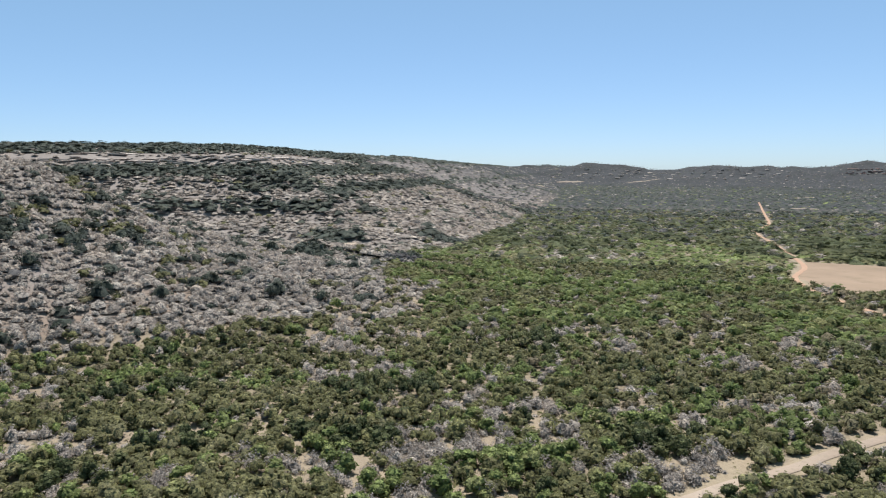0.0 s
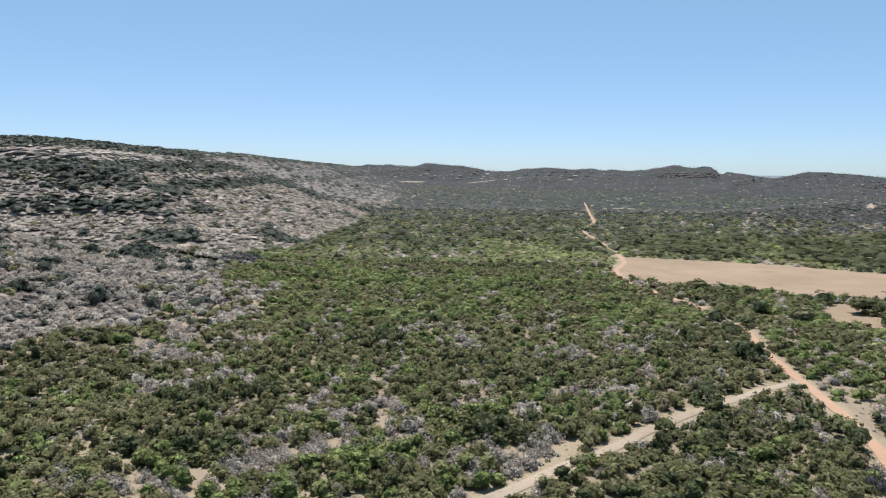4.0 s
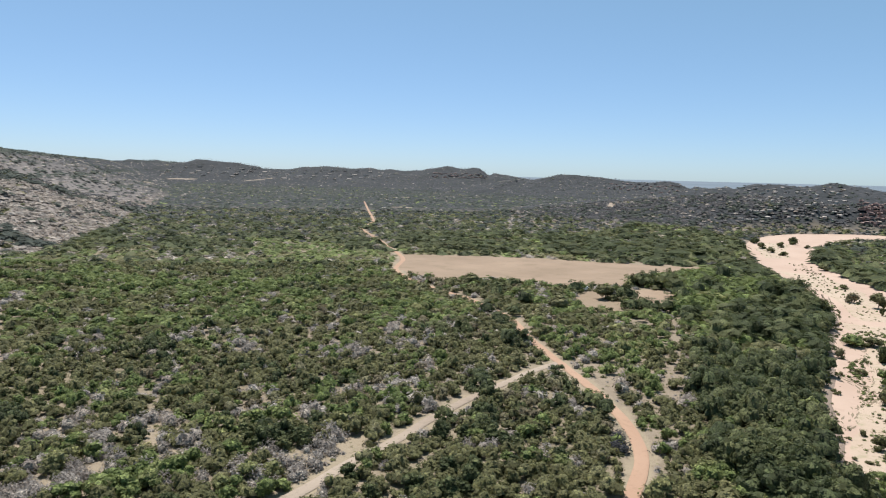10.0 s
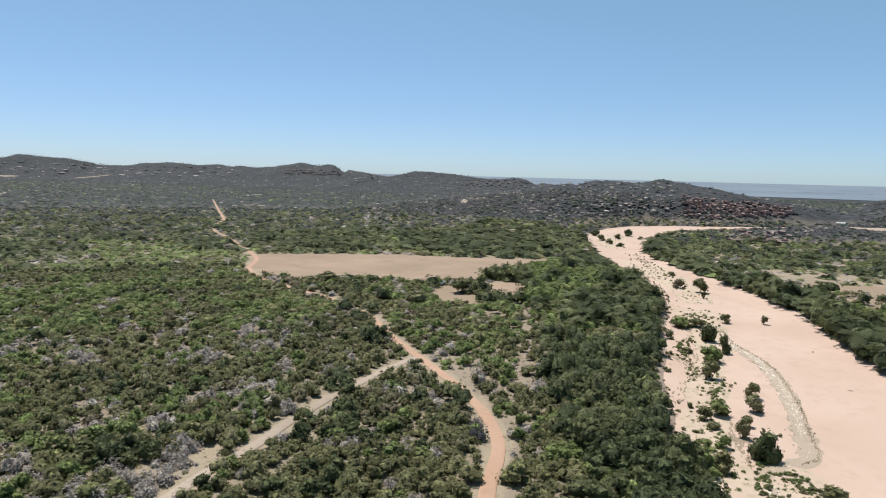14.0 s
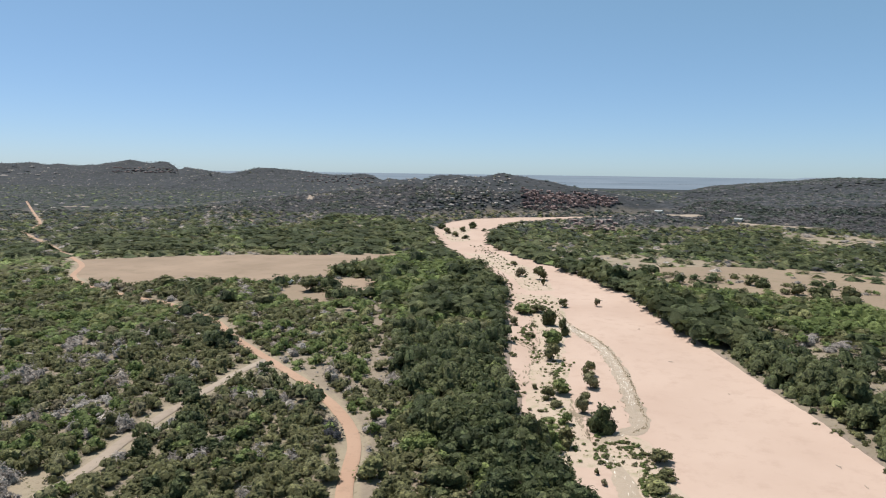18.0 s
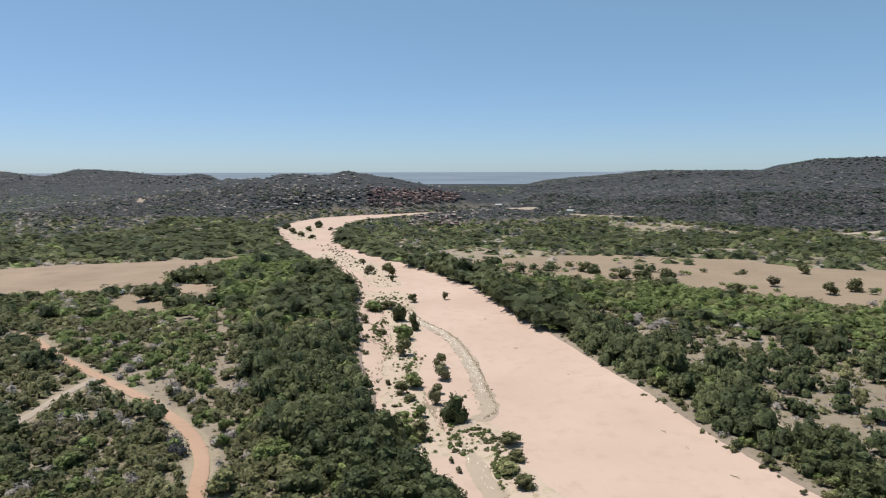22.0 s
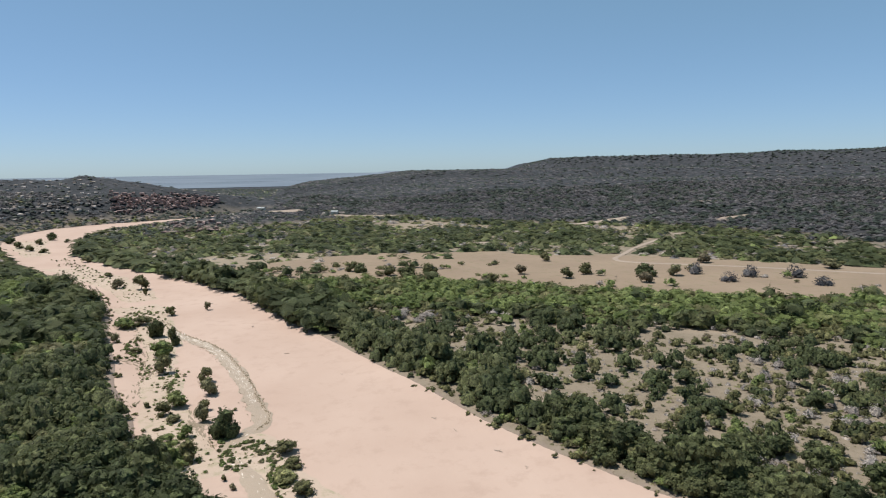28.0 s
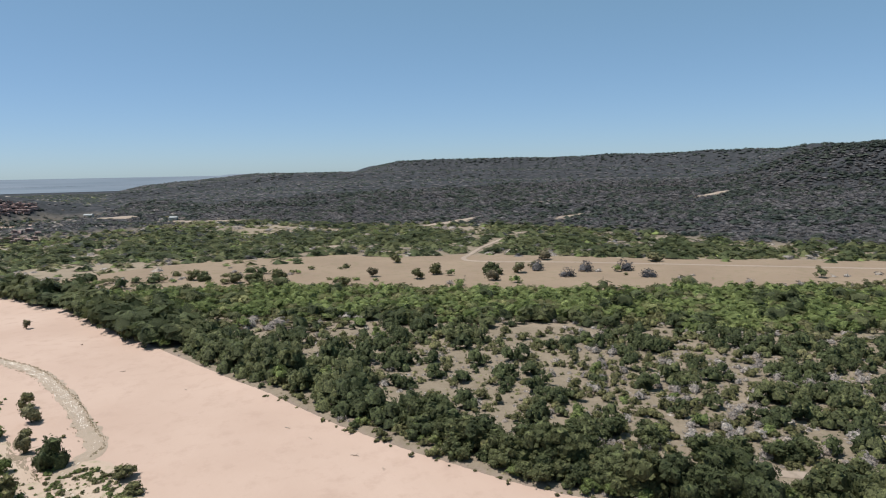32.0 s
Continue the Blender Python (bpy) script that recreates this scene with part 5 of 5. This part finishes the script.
def shed(x, y, turn, long, deep, tall):
    """A farm shed: limewashed walls, door, windows and a zinc roof with eaves."""
    top = new("farm_shed")
    top.matrix_world = pose(x, y, float(relief(np.array([x]), np.array([y]))[0]), 0, 0, turn)
    tagged(top, "low pale farm shed with a dull zinc roof", "building", "farm sheds")
    solid("wall", M_WALL, top, "", (box, ((long, deep, tall), (0, 0, tall / 2 - 0.1))))
    bm = bmesh.new()
    e, h = 0.4, deep * 0.22
    pts = [bm.verts.new(v) for v in ((-long / 2 - e, -deep / 2 - e, tall - 0.1), (long / 2 + e, -deep / 2 - e, tall - 0.1), (long / 2 + e, 0, tall + h), (-long / 2 - e, 0, tall + h),
                                     (-long / 2 - e, deep / 2 + e, tall - 0.1), (long / 2 + e, deep / 2 + e, tall - 0.1))]
    for f in ((0, 1, 2, 3), (3, 2, 5, 4), (0, 3, 4), (1, 5, 2), (0, 4, 5, 1)):
        bm.faces.new([pts[i] for i in f])
    me = bpy.data.meshes.new("roof")
    bm.to_mesh(me)
    bm.free()
    me.materials.append(M_STEEL)
    part("roof", me, top, "zinc sheet roof")
    solid("door", M_WOOD, top, "wooden door", (box, ((1.0, 0.08, 2.0), (0.6, -deep / 2 - 0.03, 0.95))))
    for wx in (-long * 0.3, long * 0.32):
        solid("window", M_GLASS, top, "dark window", (box, ((0.9, 0.08, 0.8), (wx, -deep / 2 - 0.03, 1.5))))
    return top


pickup(189, 199, 25)
shed(634, 184, 75, 7, 4, 2.4)
shed(616, 112, 80, 6, 4, 2.4)
shed(528, 1466, 70, 12, 7, 3.2)

post = new("marker_post")
post.matrix_world = pose(268, -62, 0.1)
tagged(post, "pale wooden marker post standing in the meadow", "post")
solid("pole", M_WOOD, post, "", (tube, ((0, 0, -0.3), (0, 0, 2.4), 0.09, 0.07)))
solid("crossbar", M_WOOD, post, "", (box, ((0.08, 1.1, 0.14), (0.09, 0, 1.9))))


def driftwood(x, y, s):
    """A bleached branch with side limbs, half sunk in the sand."""
    top = new("driftwood")
    top.matrix_world = pose(x, y, float(in_bed(np.array([x]), np.array([y]))[0]), 0, 0, rng.uniform(0, 360)) @ Matrix.Diagonal((s, s, s, 1))
    tagged(top, "dry broken branch lying on the river sand", "driftwood", "driftwood on the sand")
    solid("log", M_WOOD, top, "", (tube, ((-1.1, 0, 0.04), (0.2, 0.08, 0.14), 0.13, 0.1)), (tube, ((0.2, 0.08, 0.14), (1.2, -0.15, 0.2), 0.1, 0.05)))
    solid("limb", M_WOOD, top, "", (tube, ((0.1, 0.07, 0.12), (0.6, 0.6, 0.45), 0.06, 0.02)), (tube, ((-0.4, 0.02, 0.08), (-0.1, -0.55, 0.3), 0.05, 0.02)))


for dx, dy, ds in ((122, 5, 0.6), (116, 1, 0.5), (107, -6, 0.7), (150, 27, 0.5), (168, 44, 0.6), (199, 62, 0.7), (101, -10, 0.5), (236, 88, 0.7)):
    driftwood(dx, dy, ds)
